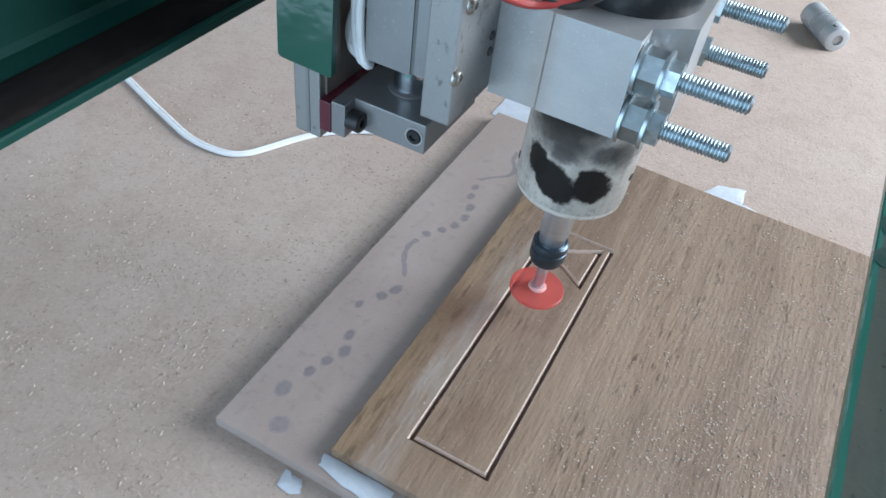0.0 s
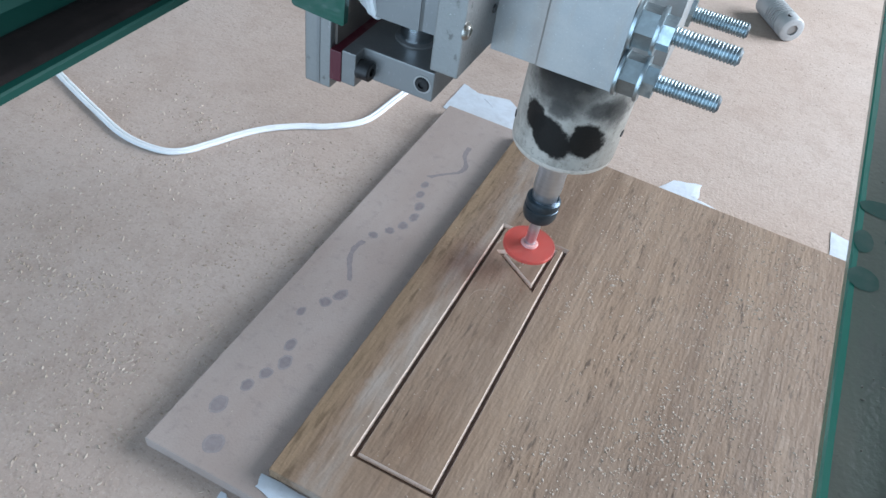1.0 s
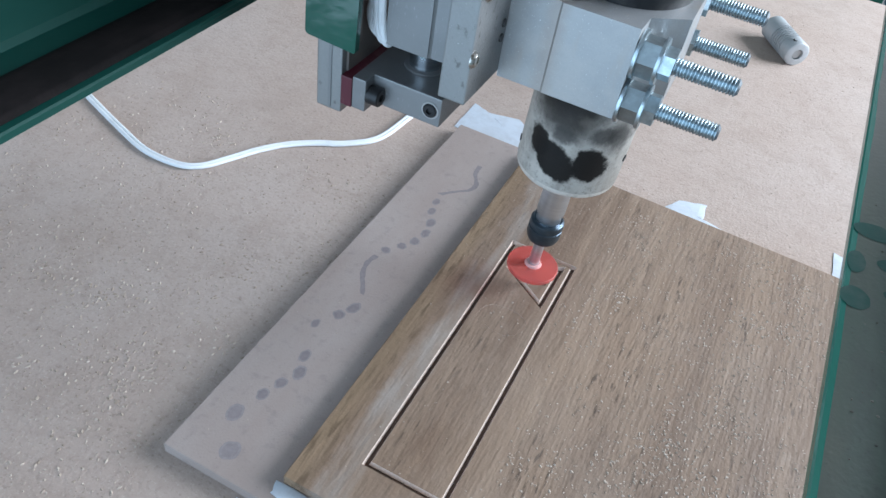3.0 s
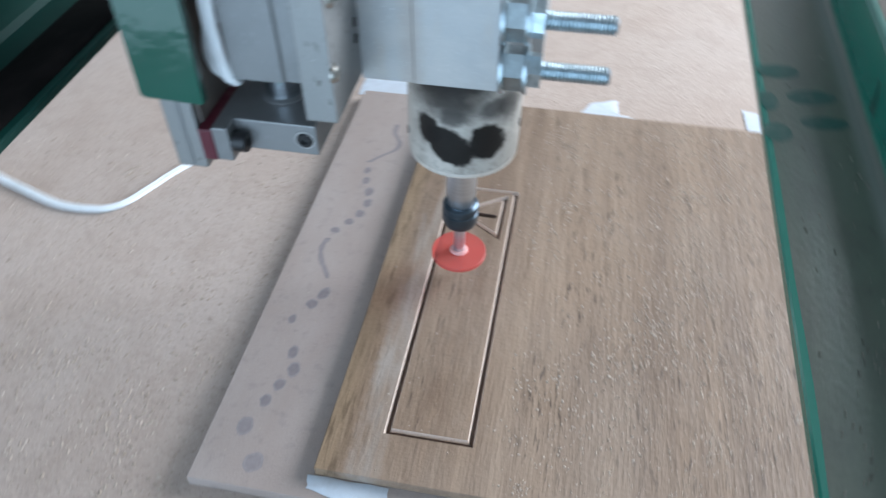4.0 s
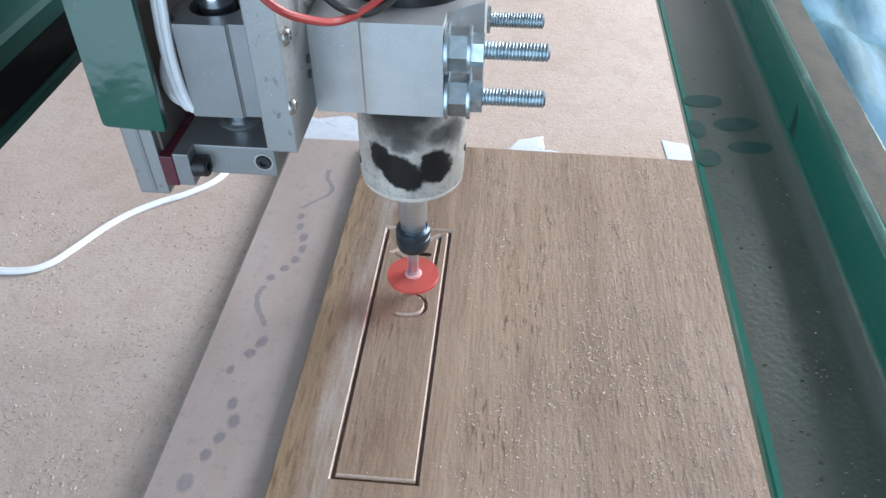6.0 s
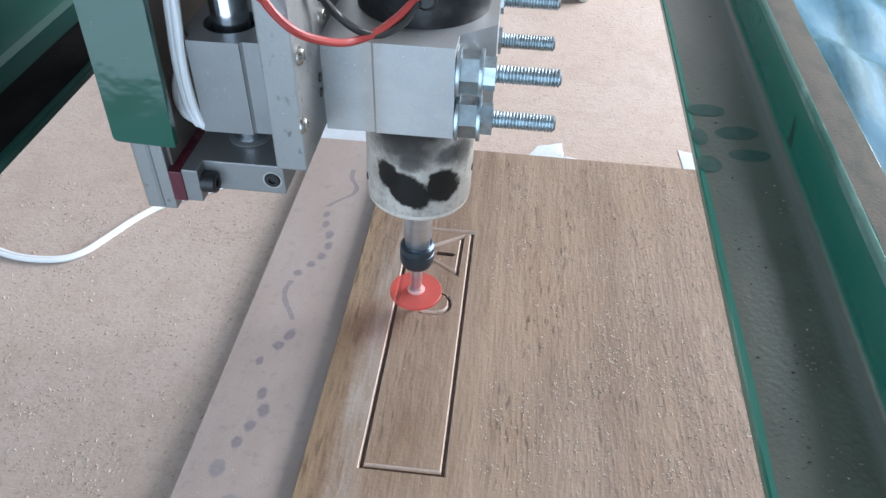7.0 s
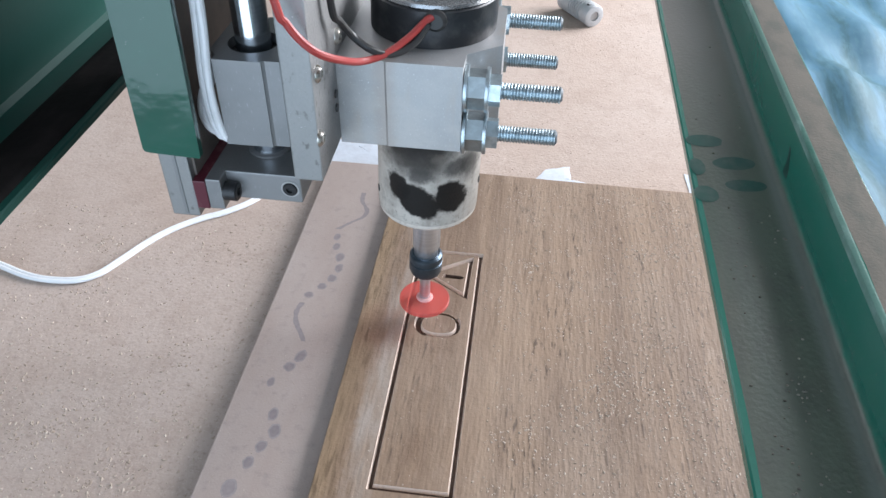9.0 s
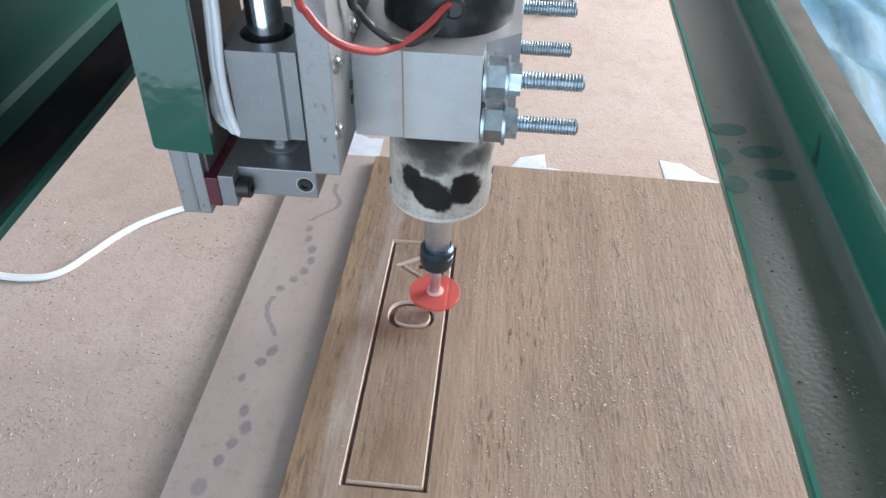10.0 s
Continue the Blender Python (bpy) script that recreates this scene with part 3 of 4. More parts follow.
    for k in range(9):
        h = k / 8
        y, z, w = 0.0500 + 0.0045 * h ** 2, 0.1668 + 0.0090 * h, 0.0028 * (1 - 0.7 * h)
        x = 0.15435 + 0.00022 * h + RAIL_SLOPE * y
        pair = (bm.verts.new((x, y - w, z)), bm.verts.new((x, y + w, z)))
        if prev:
            bm.faces.new((prev[0], prev[1], pair[1], pair[0]))
        prev = pair
    part("finger_mark", bm, SMUDGE, right, "dark finger mark wiped in the dust")
    # left rail, clean, shade put into its dark enamel, with a black rubber strip
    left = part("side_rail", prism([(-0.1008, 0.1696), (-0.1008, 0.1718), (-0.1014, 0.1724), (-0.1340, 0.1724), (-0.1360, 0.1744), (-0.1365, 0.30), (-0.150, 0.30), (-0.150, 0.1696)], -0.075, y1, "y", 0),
                SHADED_GREEN, frame_, "dark green steel rail, shade put into its colour", True)
    part("rubber_strip", prism([(-0.1038, 0.1726), (-0.1050, 0.1738), (-0.1062, 0.1742), (-0.1190, 0.1742), (-0.1215, 0.1738), (-0.1235, 0.1726)], -0.074, y1 - 0.01, "y", 0), RUBBER, left, "dusty black rubber strip", True)
    part("cross_beam", box(-0.15, 0.19, y1, y1 + 0.03, -0.058, 0.1606, 0.001), RAIL_GREEN, frame_, "green steel cross beam")
    part("cross_beam", box(-0.15, 0.19, y0, y0 + 0.03, -0.058, -0.022, 0.001), RAIL_GREEN, frame_, "green steel cross beam")
    for x0, x1, z in ((0.150, 0.164, 0.1606),):
        part("upright", box(x0, x1, y0, y0 + 0.03, -0.0218, z, 0.001), RAIL_GREEN, frame_, "green steel upright")
    return frame_


def tarpaulin():
    bm = bmesh.new()
    rows_ = []
    for i in range(61):
        y = -0.5 + 2.0 * i / 60
        row = []
        for k in range(71):
            h = k / 70
            x = 0.235 + 0.90 * h + 0.006 * noise.noise((y * 20, h * 5, 2))
            z = -0.105 - 0.05 * h + 0.009 * math.sin(y * 26 + 12 * h + 2 * noise.noise((y * 4, h * 3, 1))) + 0.014 * noise.noise((y * 9, h * 7, 8)) + 0.005 * math.sin(70 * h + 5 * y + 3 * noise.noise((y * 5, h * 6, 4)))
            row.append(bm.verts.new((x, y, z)))
        rows_.append(row)
    for a, b in zip(rows_, rows_[1:]):
        for k in range(70):
            bm.faces.new((a[k], a[k + 1], b[k + 1], b[k]))
    ob = finish("tarpaulin", bm, CLOTH, smooth=True)
    solid = ob.modifiers.new("thickness", "SOLIDIFY")
    solid.thickness = 0.0008
    bench = thing("low_bench", "low wooden bench under the tarpaulin", "bench")
    part("benchtop", box(0.30, 1.12, -0.48, 1.48, -0.24, -0.20, 0.002), TABLE, bench)
    for bx in (0.34, 1.08):
        for by in (-0.4, 1.4):
            part("leg", box(bx - 0.02, bx + 0.02, by - 0.02, by + 0.02, -0.8, -0.24, 0.001), TABLE, bench)
    return tagged(ob, "creased light blue plastic tarpaulin over a bench", "tarpaulin")


# ---- the bed and what lies on it ----
TOP, PLANK_TOP = 0.0127, 0.0069


def bed():
    ob = finish("bed", box(-0.62, 0.262, -0.12, 0.77, -0.018, 0.0, 0.0008), MDF)
    return tagged(ob, "tan fibreboard bed covered in fine sawdust", "machine bed")


def bed_carrier():
    ob = thing("bed_runners", "steel runners carrying the sliding bed", "linear rail")
    for y in (-0.08, 0.2, 0.6):
        part("runner", box(-0.5, 0.24, y - 0.015, y + 0.015, -0.06, -0.0185, 0.001), BLOCK, ob)
    return ob


def plank():
    ob = thing("backing_plank", "grey-brown fibreboard strip with a trail of ink stains", "plank")
    part("strip", box(-0.0818, 0.050, -0.0345, 0.2660, 0.0002, PLANK_TOP, 0.0005), PLANK, ob)
    spots_ = [(-0.0575, 0.1800, 0.0020, 0.0028, 0), (-0.0558, 0.1703, 0.0022, 0.0030, 0), (-0.0511, 0.1605, 0.0024, 0.0034, 0), (-0.0496, 0.1504, 0.0022, 0.0034, 0), (-0.0516, 0.1407, 0.0024, 0.0028, 0),
              (-0.0560, 0.1330, 0.0024, 0.0023, 0), (-0.0619, 0.1249, 0.0024, 0.0022, 0), (-0.0541, 0.0772, 0.0024, 0.0040, -20), (-0.0582, 0.0690, 0.0027, 0.0028, -40),
              (-0.0650, 0.0575, 0.0018, 0.0026, 0), (-0.0575, 0.0375, 0.0022, 0.0034, 0), (-0.0540, 0.0276, 0.0026, 0.0036, 0), (-0.0578, 0.0180, 0.0023, 0.0032, -15), (-0.0612, 0.0086, 0.0025, 0.0028, 0),
              (-0.0660, -0.0060, 0.0030, 0.0042, 0), (-0.0555, -0.0225, 0.0036, 0.0040, 10)]
    def oval_mark(cx, cy, rx, ry, turn, size, height, material_, parent):
        bm = bmesh.new()
        vs = []
        for k in range(24):
            u = 2 * math.pi * k / 24
            w = size * (1 + 0.22 * noise.noise((math.cos(u) * 1.5, math.sin(u) * 1.5, cy * 700)))
            p = Matrix.Rotation(radians(turn), 2) @ Vector((rx * w * math.cos(u), ry * w * math.sin(u)))
            vs.append(bm.verts.new((cx + p.x, cy + p.y, PLANK_TOP + height)))
        bm.faces.new(vs)
        return part("ink_stain", bm, material_, parent)
    for cx, cy, rx, ry, turn in spots_:
        edge = oval_mark(cx, cy, rx, ry, turn, 1.22, 0.00003, INK_EDGE, ob)
        oval_mark(cx, cy, rx, ry, turn, 0.92, 0.00006, INK_TRAIL if cy < 0 else INK, edge)
    for pts in ([(-0.0640, 0.1180), (-0.0655, 0.1100), (-0.0630, 0.1010), (-0.0580, 0.0930), (-0.0555, 0.0880)],
                [(-0.0590, 0.1880), (-0.0520, 0.1960), (-0.0450, 0.2030), (-0.0440, 0.2110), (-0.0490, 0.2200), (-0.0500, 0.2300)]):
        path = smooth_path([(x, y, 0) for x, y in pts], 8)
        bm = bmesh.new()
        prev = None
        for i, p in enumerate(path):
            w = 0.0016 + 0.0007 * noise.noise((p.x * 300, p.y * 300, 1))
            pair = (bm.verts.new((p.x - w, p.y, PLANK_TOP + 0.00003)), bm.verts.new((p.x + w, p.y, PLANK_TOP + 0.00003)))
            if prev:
                bm.faces.new((prev[0], prev[1], pair[1], pair[0]))
            prev = pair
        part("ink_stain", bm, INK_TRAIL, ob)
    return ob


def oval(cx, cy, a, b, degrees, power=2.4):
    u = radians(degrees)
    c, s = math.cos(u), math.sin(u)
    r = (abs(c / a) ** power + abs(s / b) ** power) ** (-1 / power)
    return (cx + r * c, cy + r * s)


HALF, DEEP = 0.00150, 0.0024  # the groove's half width and depth
FLOOR = 0.55  # the width of its floor as a share of its mouth


def vee(points, closed, above=0.0004, inset=0.0):
    """A solid with a tapered section along a path, its edges at the board's top."""
    pts = [Vector(p) for p in points]
    n = len(pts)
    bm = bmesh.new()
    rings = []
    for i, p in enumerate(pts):
        a = pts[i - 1] if closed or i else p - (pts[1] - p)
        b = pts[(i + 1) % n] if closed or i < n - 1 else p + (p - pts[i - 1])
        u, v = (p - a).normalized(), (b - p).normalized()
        m = Vector((-u.y - v.y, u.x + v.x)).normalized()
        m /= max(0.35, m.dot(Vector((-u.y, u.x))))
        w = HALF - inset
        up = w * (1 + (1 - FLOOR) * above / DEEP)
        rings.append([bm.verts.new((p.x + m.x * s, p.y + m.y * s, z)) for s, z in ((-up, TOP + above), (-FLOOR * w, TOP - DEEP + inset), (FLOOR * w, TOP - DEEP + inset), (up, TOP + above))])
    pairs = list(zip(rings, rings[1:])) + ([(rings[-1], rings[0])] if closed else [])
    for a, b in pairs:
        for k in range(4):
            bm.faces.new((a[k], a[(k + 1) % 4], b[(k + 1) % 4], b[k]))
    if not closed:
        bm.faces.new(rings[0])
        bm.faces.new(rings[-1][::-1])
    bmesh.ops.recalc_face_normals(bm, faces=bm.faces)
    return bm


PLATE = [(0, 0), (0.0374, 0), (0.0374, 0.1679), (0, 0.1679)]
TRIANGLE = [(0.0062, 0.1468), (0.0312, 0.1302), (0.0318, 0.1632)]
BAR = [(0.0160 + 0.0112 * k / 8, 0.1463 - 0.0003 * k / 8) for k in range(9)]
FIRST = [oval(0.0186, 0.1062, 0.0110, 0.0086, -124 + 7.5 * k) for k in range(48)]
SECOND = [oval(0.0182, 0.1066, 0.0120, 0.0098, 239 - 211 * k / 30) for k in range(31)]


def board():
    slab = box(-0.0268, 0.252, -0.0233, 0.2560, PLANK_TOP + 0.0002, TOP, 0.00035)
    for v in slab.verts:
        if v.co.y > 0.2:
            v.co.y += 0.0018 - 0.017 * v.co.x
    ob = finish("wooden_board", slab, [WOOD, CUT])
    pit = [(0, -0.0013), (0.0005, -0.0012), (0.0011, -0.0003), (0.00125, 0.0003), (0, 0.0003)]
    cutters = []
    for path, closed in ((PLATE, True), (TRIANGLE, True), (BAR, False), (FIRST, True), (SECOND, False)):
        c = finish("cutter", vee(path, closed), CUT)
        mod = ob.modifiers.new("groove", "BOOLEAN")
        mod.operation, mod.solver, mod.object = "DIFFERENCE", "EXACT", c
        cutters.append(c)
    c = finish("cutter", lathe(pit, 20, "z", (BAR[-1][0] + 0.0003, BAR[-1][1], TOP)), CUT)
    mod = ob.modifiers.new("plunge", "BOOLEAN")
    mod.operation, mod.solver, mod.object = "DIFFERENCE", "EXACT", c
    cutters.append(c)
    deps = bpy.context.evaluated_depsgraph_get()
    me = bpy.data.meshes.new_from_object(ob.evaluated_get(deps))
    ob.modifiers.clear()
    ob.data = me
    for c in cutters:
        bpy.data.objects.remove(c)
    me.materials.clear()
    me.materials.append(WOOD)
    me.materials.append(CUT)
    me.materials.append(GROOVE_SHADE)
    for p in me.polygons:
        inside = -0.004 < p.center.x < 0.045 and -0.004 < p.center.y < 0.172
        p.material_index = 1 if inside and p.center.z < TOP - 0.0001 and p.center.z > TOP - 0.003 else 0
        # groove floors and most of the bar get the painted shade
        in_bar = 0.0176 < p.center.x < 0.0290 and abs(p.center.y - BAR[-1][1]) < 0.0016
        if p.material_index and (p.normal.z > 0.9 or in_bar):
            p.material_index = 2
    tagged(ob, "dusty brown wooden board with a nameplate being engraved", "board")
    # wood still standing in the grooves until the bit takes it away
    taken = []
    def fill(path, when, drop=0.00003):
        for i in range(len(path) - 1):
            a, b = Vector(path[i]), Vector(path[i + 1])
            more = (b - a) * 0.08
            bm = vee([a - more, (a + b) / 2, b + more], False, above=0.0, inset=0.00002)
            for v in bm.verts:
                v.co.z -= drop + 0.00002 * (i % 2)
            taken.append((part("uncut_wood", bm, WOOD, ob), when(i + 0.5)))
    def timed(table):
        return lambda k: float(np.interp(k, [q for q, _ in table], [t for _, t in table]))
    plug = lathe([(0, -0.0012), (0.0004, -0.0011), (0.0010, -0.0003), (0.00118, -0.00006), (0, -0.00006)], 20, "z", (BAR[-1][0] + 0.0003, BAR[-1][1], TOP))
    taken.append((part("uncut_wood", plug, WOOD, ob), 1.45))
    fill(BAR, timed([(0, 2.05), (2.4, 1.75), (2.5, 1.02), (8, 1.5)]))
    fill(FIRST + FIRST[:1], timed([(0, 4.4), (9.7, 5.0), (12.7, 5.2), (34.2, 6.3), (37.1, 6.5), (44.8, 7.0), (48, 7.4)]))
    fill(SECOND, timed([(0, 8.1), (3.8, 8.5), (12.2, 9.0), (20.6, 9.5), (30, 10.05)]), 0.00008)
    return ob, taken


def sheet(outline, height, thick, seed, edge_drop=0.0):
    """A torn scrap of tape, wrinkled, lying on something."""
    bm = bmesh.new()
    pts = []
    n = len(outline)
    for i in range(n):
        a, b = Vector(outline[i]), Vector(outline[(i + 1) % n])
        for k in range(4):
            p = a.lerp(b, k / 4)
            if k:
                p += Vector((noise.noise((p.x * 400, p.y * 400, seed)), noise.noise((p.x * 400, p.y * 400, seed + 5)))) * 0.0012
            pts.append(p)
    low = [bm.verts.new((p.x, p.y, height)) for p in pts]
    centre = sum(pts, Vector((0, 0))) / len(pts)
    high = [bm.verts.new((p.x, p.y, height + thick)) for p in pts]
    mid = [bm.verts.new((*(p.lerp(centre, 0.45)), height + thick + 0.0006 * (1 + noise.noise((p.x * 200, p.y * 200, seed))))) for p in pts]
    top = bm.verts.new((centre.x, centre.y, height + thick + 0.0005))
    m = len(pts)
    for i in range(m):
        j = (i + 1) % m
        bm.faces.new((low[i], low[j], high[j], high[i]))
        bm.faces.new((high[i], high[j], mid[j], mid[i]))
        bm.faces.new((mid[i], mid[j], top))
    bm.faces.new(low[::-1])
    return bm


def tapes():
    out = []
    for outline, h, seed in (
            ([(0.069, 0.2725), (0.0768, 0.2870), (0.0950, 0.2930), (0.0955, 0.2760), (0.112, 0.2722), (0.112, 0.2650), (0.069, 0.2650)], 0.0002, 1),
            ([(0.1800, 0.2960), (0.1960, 0.2925), (0.2080, 0.2790), (0.2190, 0.2720), (0.2190, 0.2620), (0.1810, 0.2620)], 0.0002, 2),
            ([(-0.088, 0.2700), (-0.0885, 0.3070), (-0.075, 0.3020), (-0.0520, 0.3080), (-0.0380, 0.2980), (-0.0280, 0.3000), (-0.0280, 0.2670), (-0.060, 0.2665)], 0.0002, 3),
            ([(-0.0300, -0.0240), (0.0060, -0.0240), (0.0080, -0.0342), (-0.0150, -0.0330), (-0.0290, -0.0300)], PLANK_TOP + 0.0001, 4),
            ([(-0.0420, -0.0360), (-0.0330, -0.0365), (-0.0300, -0.0420), (-0.0350, -0.0450), (-0.0410, -0.0440)], 0.0002, 5)):
        out.append(tagged(finish("tape_scrap", sheet(outline, h, 0.0002, seed), TAPE, smooth=True), "torn white paper tape stuck beside the board", "tape", "tape holding the board down"))
    return out


def bed_cable():
    pts = [(-0.116, 0.285), (-0.119, 0.259), (-0.1235, 0.223), (-0.139, 0.2035), (-0.154, 0.193), (-0.169, 0.1795), (-0.180, 0.1640), (-0.189, 0.1460), (-0.198, 0.1300), (-0.211, 0.1225), (-0.236, 0.1220), (-0.266, 0.131), (-0.307, 0.1455), (-0.40, 0.180)]
    ob = thing("white_cable", "white twin-core cable lying loose on the bed", "cable")
    for side in (-1, 1):
        lane = []
        for i, (x, y) in enumerate(pts):
            (xa, ya), (xb, yb) = pts[max(i - 1, 0)], pts[min(i + 1, len(pts) - 1)]
            d = math.hypot(xb - xa, yb - ya)
            lane.append((x - side * 0.0011 * (yb - ya) / d, y + side * 0.0011 * (xb - xa) / d, 0.0016))
        part("core", tube(lane, 0.0014), WHITE, ob, smooth=True)
    return ob


def coupling():
    """A spiral beam coupling lying on its side."""
    ob = thing("shaft_coupling", "aluminium spiral shaft coupling lying on the bed", "coupling")
    r = 0.0112
    prof = [(0.0048, 0.012), (0.0048, 0.0), (0.0092, 0.0), (0.0106, 0.0006), (r, 0.0016), (r, 0.013)]
    h = 0.013
    for k in range(6):
        prof += [(r, h + 0.0001), (r - 0.004, h + 0.0002), (r - 0.004, h + 0.0015), (r, h + 0.0016), (r, h + 0.0034)]
        h += 0.0034
    prof += [(r, h + 0.018), (r - 0.001, h + 0.019), (0.0, h + 0.019)]
    bm = lathe(prof, 40, "y")
    for v in bm.verts:
        if 0.0128 < v.co.y < h:
            v.co.y += 0.0014 * math.sin(math.atan2(v.co.z, v.co.x))
    part("body", bm, PALE_ALU, ob, smooth=True)
    part("set_screw", lathe([(0, -0.0002), (0.0021, -0.0002), (0.0024, 0.0003), (0.0024, -0.002), (0, -0.002)], 16, "z", (-0.0030, 0.0072, r - 0.0004)), BLACK, ob, "black set screw hole")
    part("bore_plug", lathe([(0, 0.0012), (0.0040, 0.0012), (0.0046, 0.0020), (0.0046, 0.008), (0, 0.008)], 24, "y"), ALU, ob, "dull plug in the bore", True)
    ob.matrix_basis = pose(0.1200, 0.5480, r + 0.0001, 0, 0, 33)
    return ob


def sawdust():
    rnd = random.Random(11)
    verts, faces = [], []
    def crumb(x, y, z, s):
        n = len(verts)
        u = rnd.random() * 6.3
        l = s * rnd.uniform(0.9, 2.0)
        dx, dy = math.cos(u), math.sin(u)
        h = s * rnd.uniform(0.4, 0.85)
        k = rnd.uniform(-0.4, 0.4)
        verts.extend([(x - dx * l, y - dy * l, z), (x + dy * s, y - dx * s, z), (x + dx * l, y + dy * l, z), (x - dy * s, y + dx * s, z),
                      (x - dx * l * 0.5 + dy * s * k, y - dy * l * 0.5 - dx * s * k, z + h), (x + dx * l * 0.5 - dy * s * k, y + dy * l * 0.5 + dx * s * k, z + h * rnd.uniform(0.6, 1.0))])
        faces.extend([(n, n + 1, n + 4), (n + 1, n + 5, n + 4), (n + 1, n + 2, n + 5), (n + 2, n + 3, n + 5), (n + 3, n + 4, n + 5), (n + 3, n, n + 4), (n, n + 3, n + 2, n + 1)])
    for _ in range(5500):
        x, y = rnd.uniform(-0.026, 0.250), rnd.uniform(-0.022, 0.251)
        d = 0.12 + 1.1 * max(0, noise.noise((x * 26, y * 18, 3)) + 0.1) + 0.5 * max(0, noise.noise((x * 90, y * 70, 5))) + (0.15 if x > 0.055 else 0) - 0.05
        if x < 0.045 and y < 0.172 and rnd.random() < 0.7:
            continue
        if rnd.random() < d:
            crumb(x, y, TOP + 0.00002, rnd.choice((0.00014, 0.0002, 0.00026, 0.00034, 0.00045)))
    for _ in range(46):
        cx, cy, wide = rnd.uniform(0.045, 0.245), rnd.uniform(-0.02, 0.24), rnd.uniform(0.003, 0.011)
        for _ in range(rnd.randint(10, 42)):
            x, y = rnd.gauss(cx, wide), rnd.gauss(cy, wide)
            if 0.04 < x < 0.25 and -0.022 < y < 0.251:
                crumb(x, y, TOP + 0.00002, rnd.choice((0.00022, 0.0003, 0.0004, 0.00055)))
    for cx, cy, wide, count in ((0.122, 0.073, 0.011, 150), (0.140, 0.060, 0.010, 70), (0.112, 0.098, 0.008, 60), (0.150, 0.100, 0.014, 110), (0.135, 0.170, 0.016, 110), (0.165, 0.205, 0.014, 90), (0.095, 0.050, 0.012, 60), (0.160, 0.040, 0.014, 80)):
        for _ in range(count):
            x, y = rnd.gauss(cx, wide), rnd.gauss(cy, wide * 1.1)
            crumb(x, y, TOP + 0.00002, rnd.choice((0.0003, 0.0004, 0.0005, 0.0006)))
    # thicker drifts on the board's far half and on the bed before the plank
    for _ in range(9000):
        x, y = rnd.uniform(0.05, 0.250), rnd.uniform(-0.022, 0.251)
        if rnd.random() < 0.12 + max(0, noise.noise((x * 34, y * 24, 13))) + 0.4 * max(0, noise.noise((x * 120, y * 90, 15))):
            crumb(x, y, TOP + 0.00002, rnd.choice((0.0002, 0.0003, 0.0004, 0.0005)))
    for _ in range(17000):
        x, y = rnd.uniform(-0.30, -0.083), rnd.uniform(-0.118, 0.20)
        if rnd.random() < (0.1 + 1.3 * max(0, noise.noise((x * 28, y * 28, 21))) + 0.7 * max(0, noise.noise((x * 90, y * 90, 23)))) * (1.0 if y < 0.05 else 0.45):
            crumb(x, y, 0.00002, rnd.choice((0.0003, 0.0004, 0.00055, 0.0008)))
    for _ in range(26000):
        x, y = rnd.uniform(-0.42, 0.26), rnd.uniform(-0.118, 0.66)
        if -0.084 < x < 0.27 and -0.037 < y < 0.27:
            continue
        d = 0.2 + max(0, noise.noise((x * 12, y * 12, 6))) + 0.4 * max(0, noise.noise((x * 60, y * 60, 2))) + (0.4 if y < 0.02 else 0)
        if rnd.random() < d:
            crumb(x, y, 0.00002, rnd.choice((0.00016, 0.00022, 0.0003, 0.0004, 0.0006)) * (0.7 if y > 0.2 else 1))
    for _ in range(240):
        crumb(rnd.uniform(-0.081, -0.03), rnd.uniform(-0.033, 0.26), PLANK_TOP + 0.00002, rnd.choice((0.00012, 0.0002, 0.0003)))
    me = bpy.data.meshes.new("sawdust")
    me.from_pydata(verts, [], faces)
    me.materials.append(CHIP)
    return tagged(new("sawdust", me), "pale crumbs of sawdust scattered over bed and board", "sawdust", kind="stuff")


# ---- the carriage ----
AX, AY = 0.0178, 0.0961  # the spindle's axis at the motor's lower end


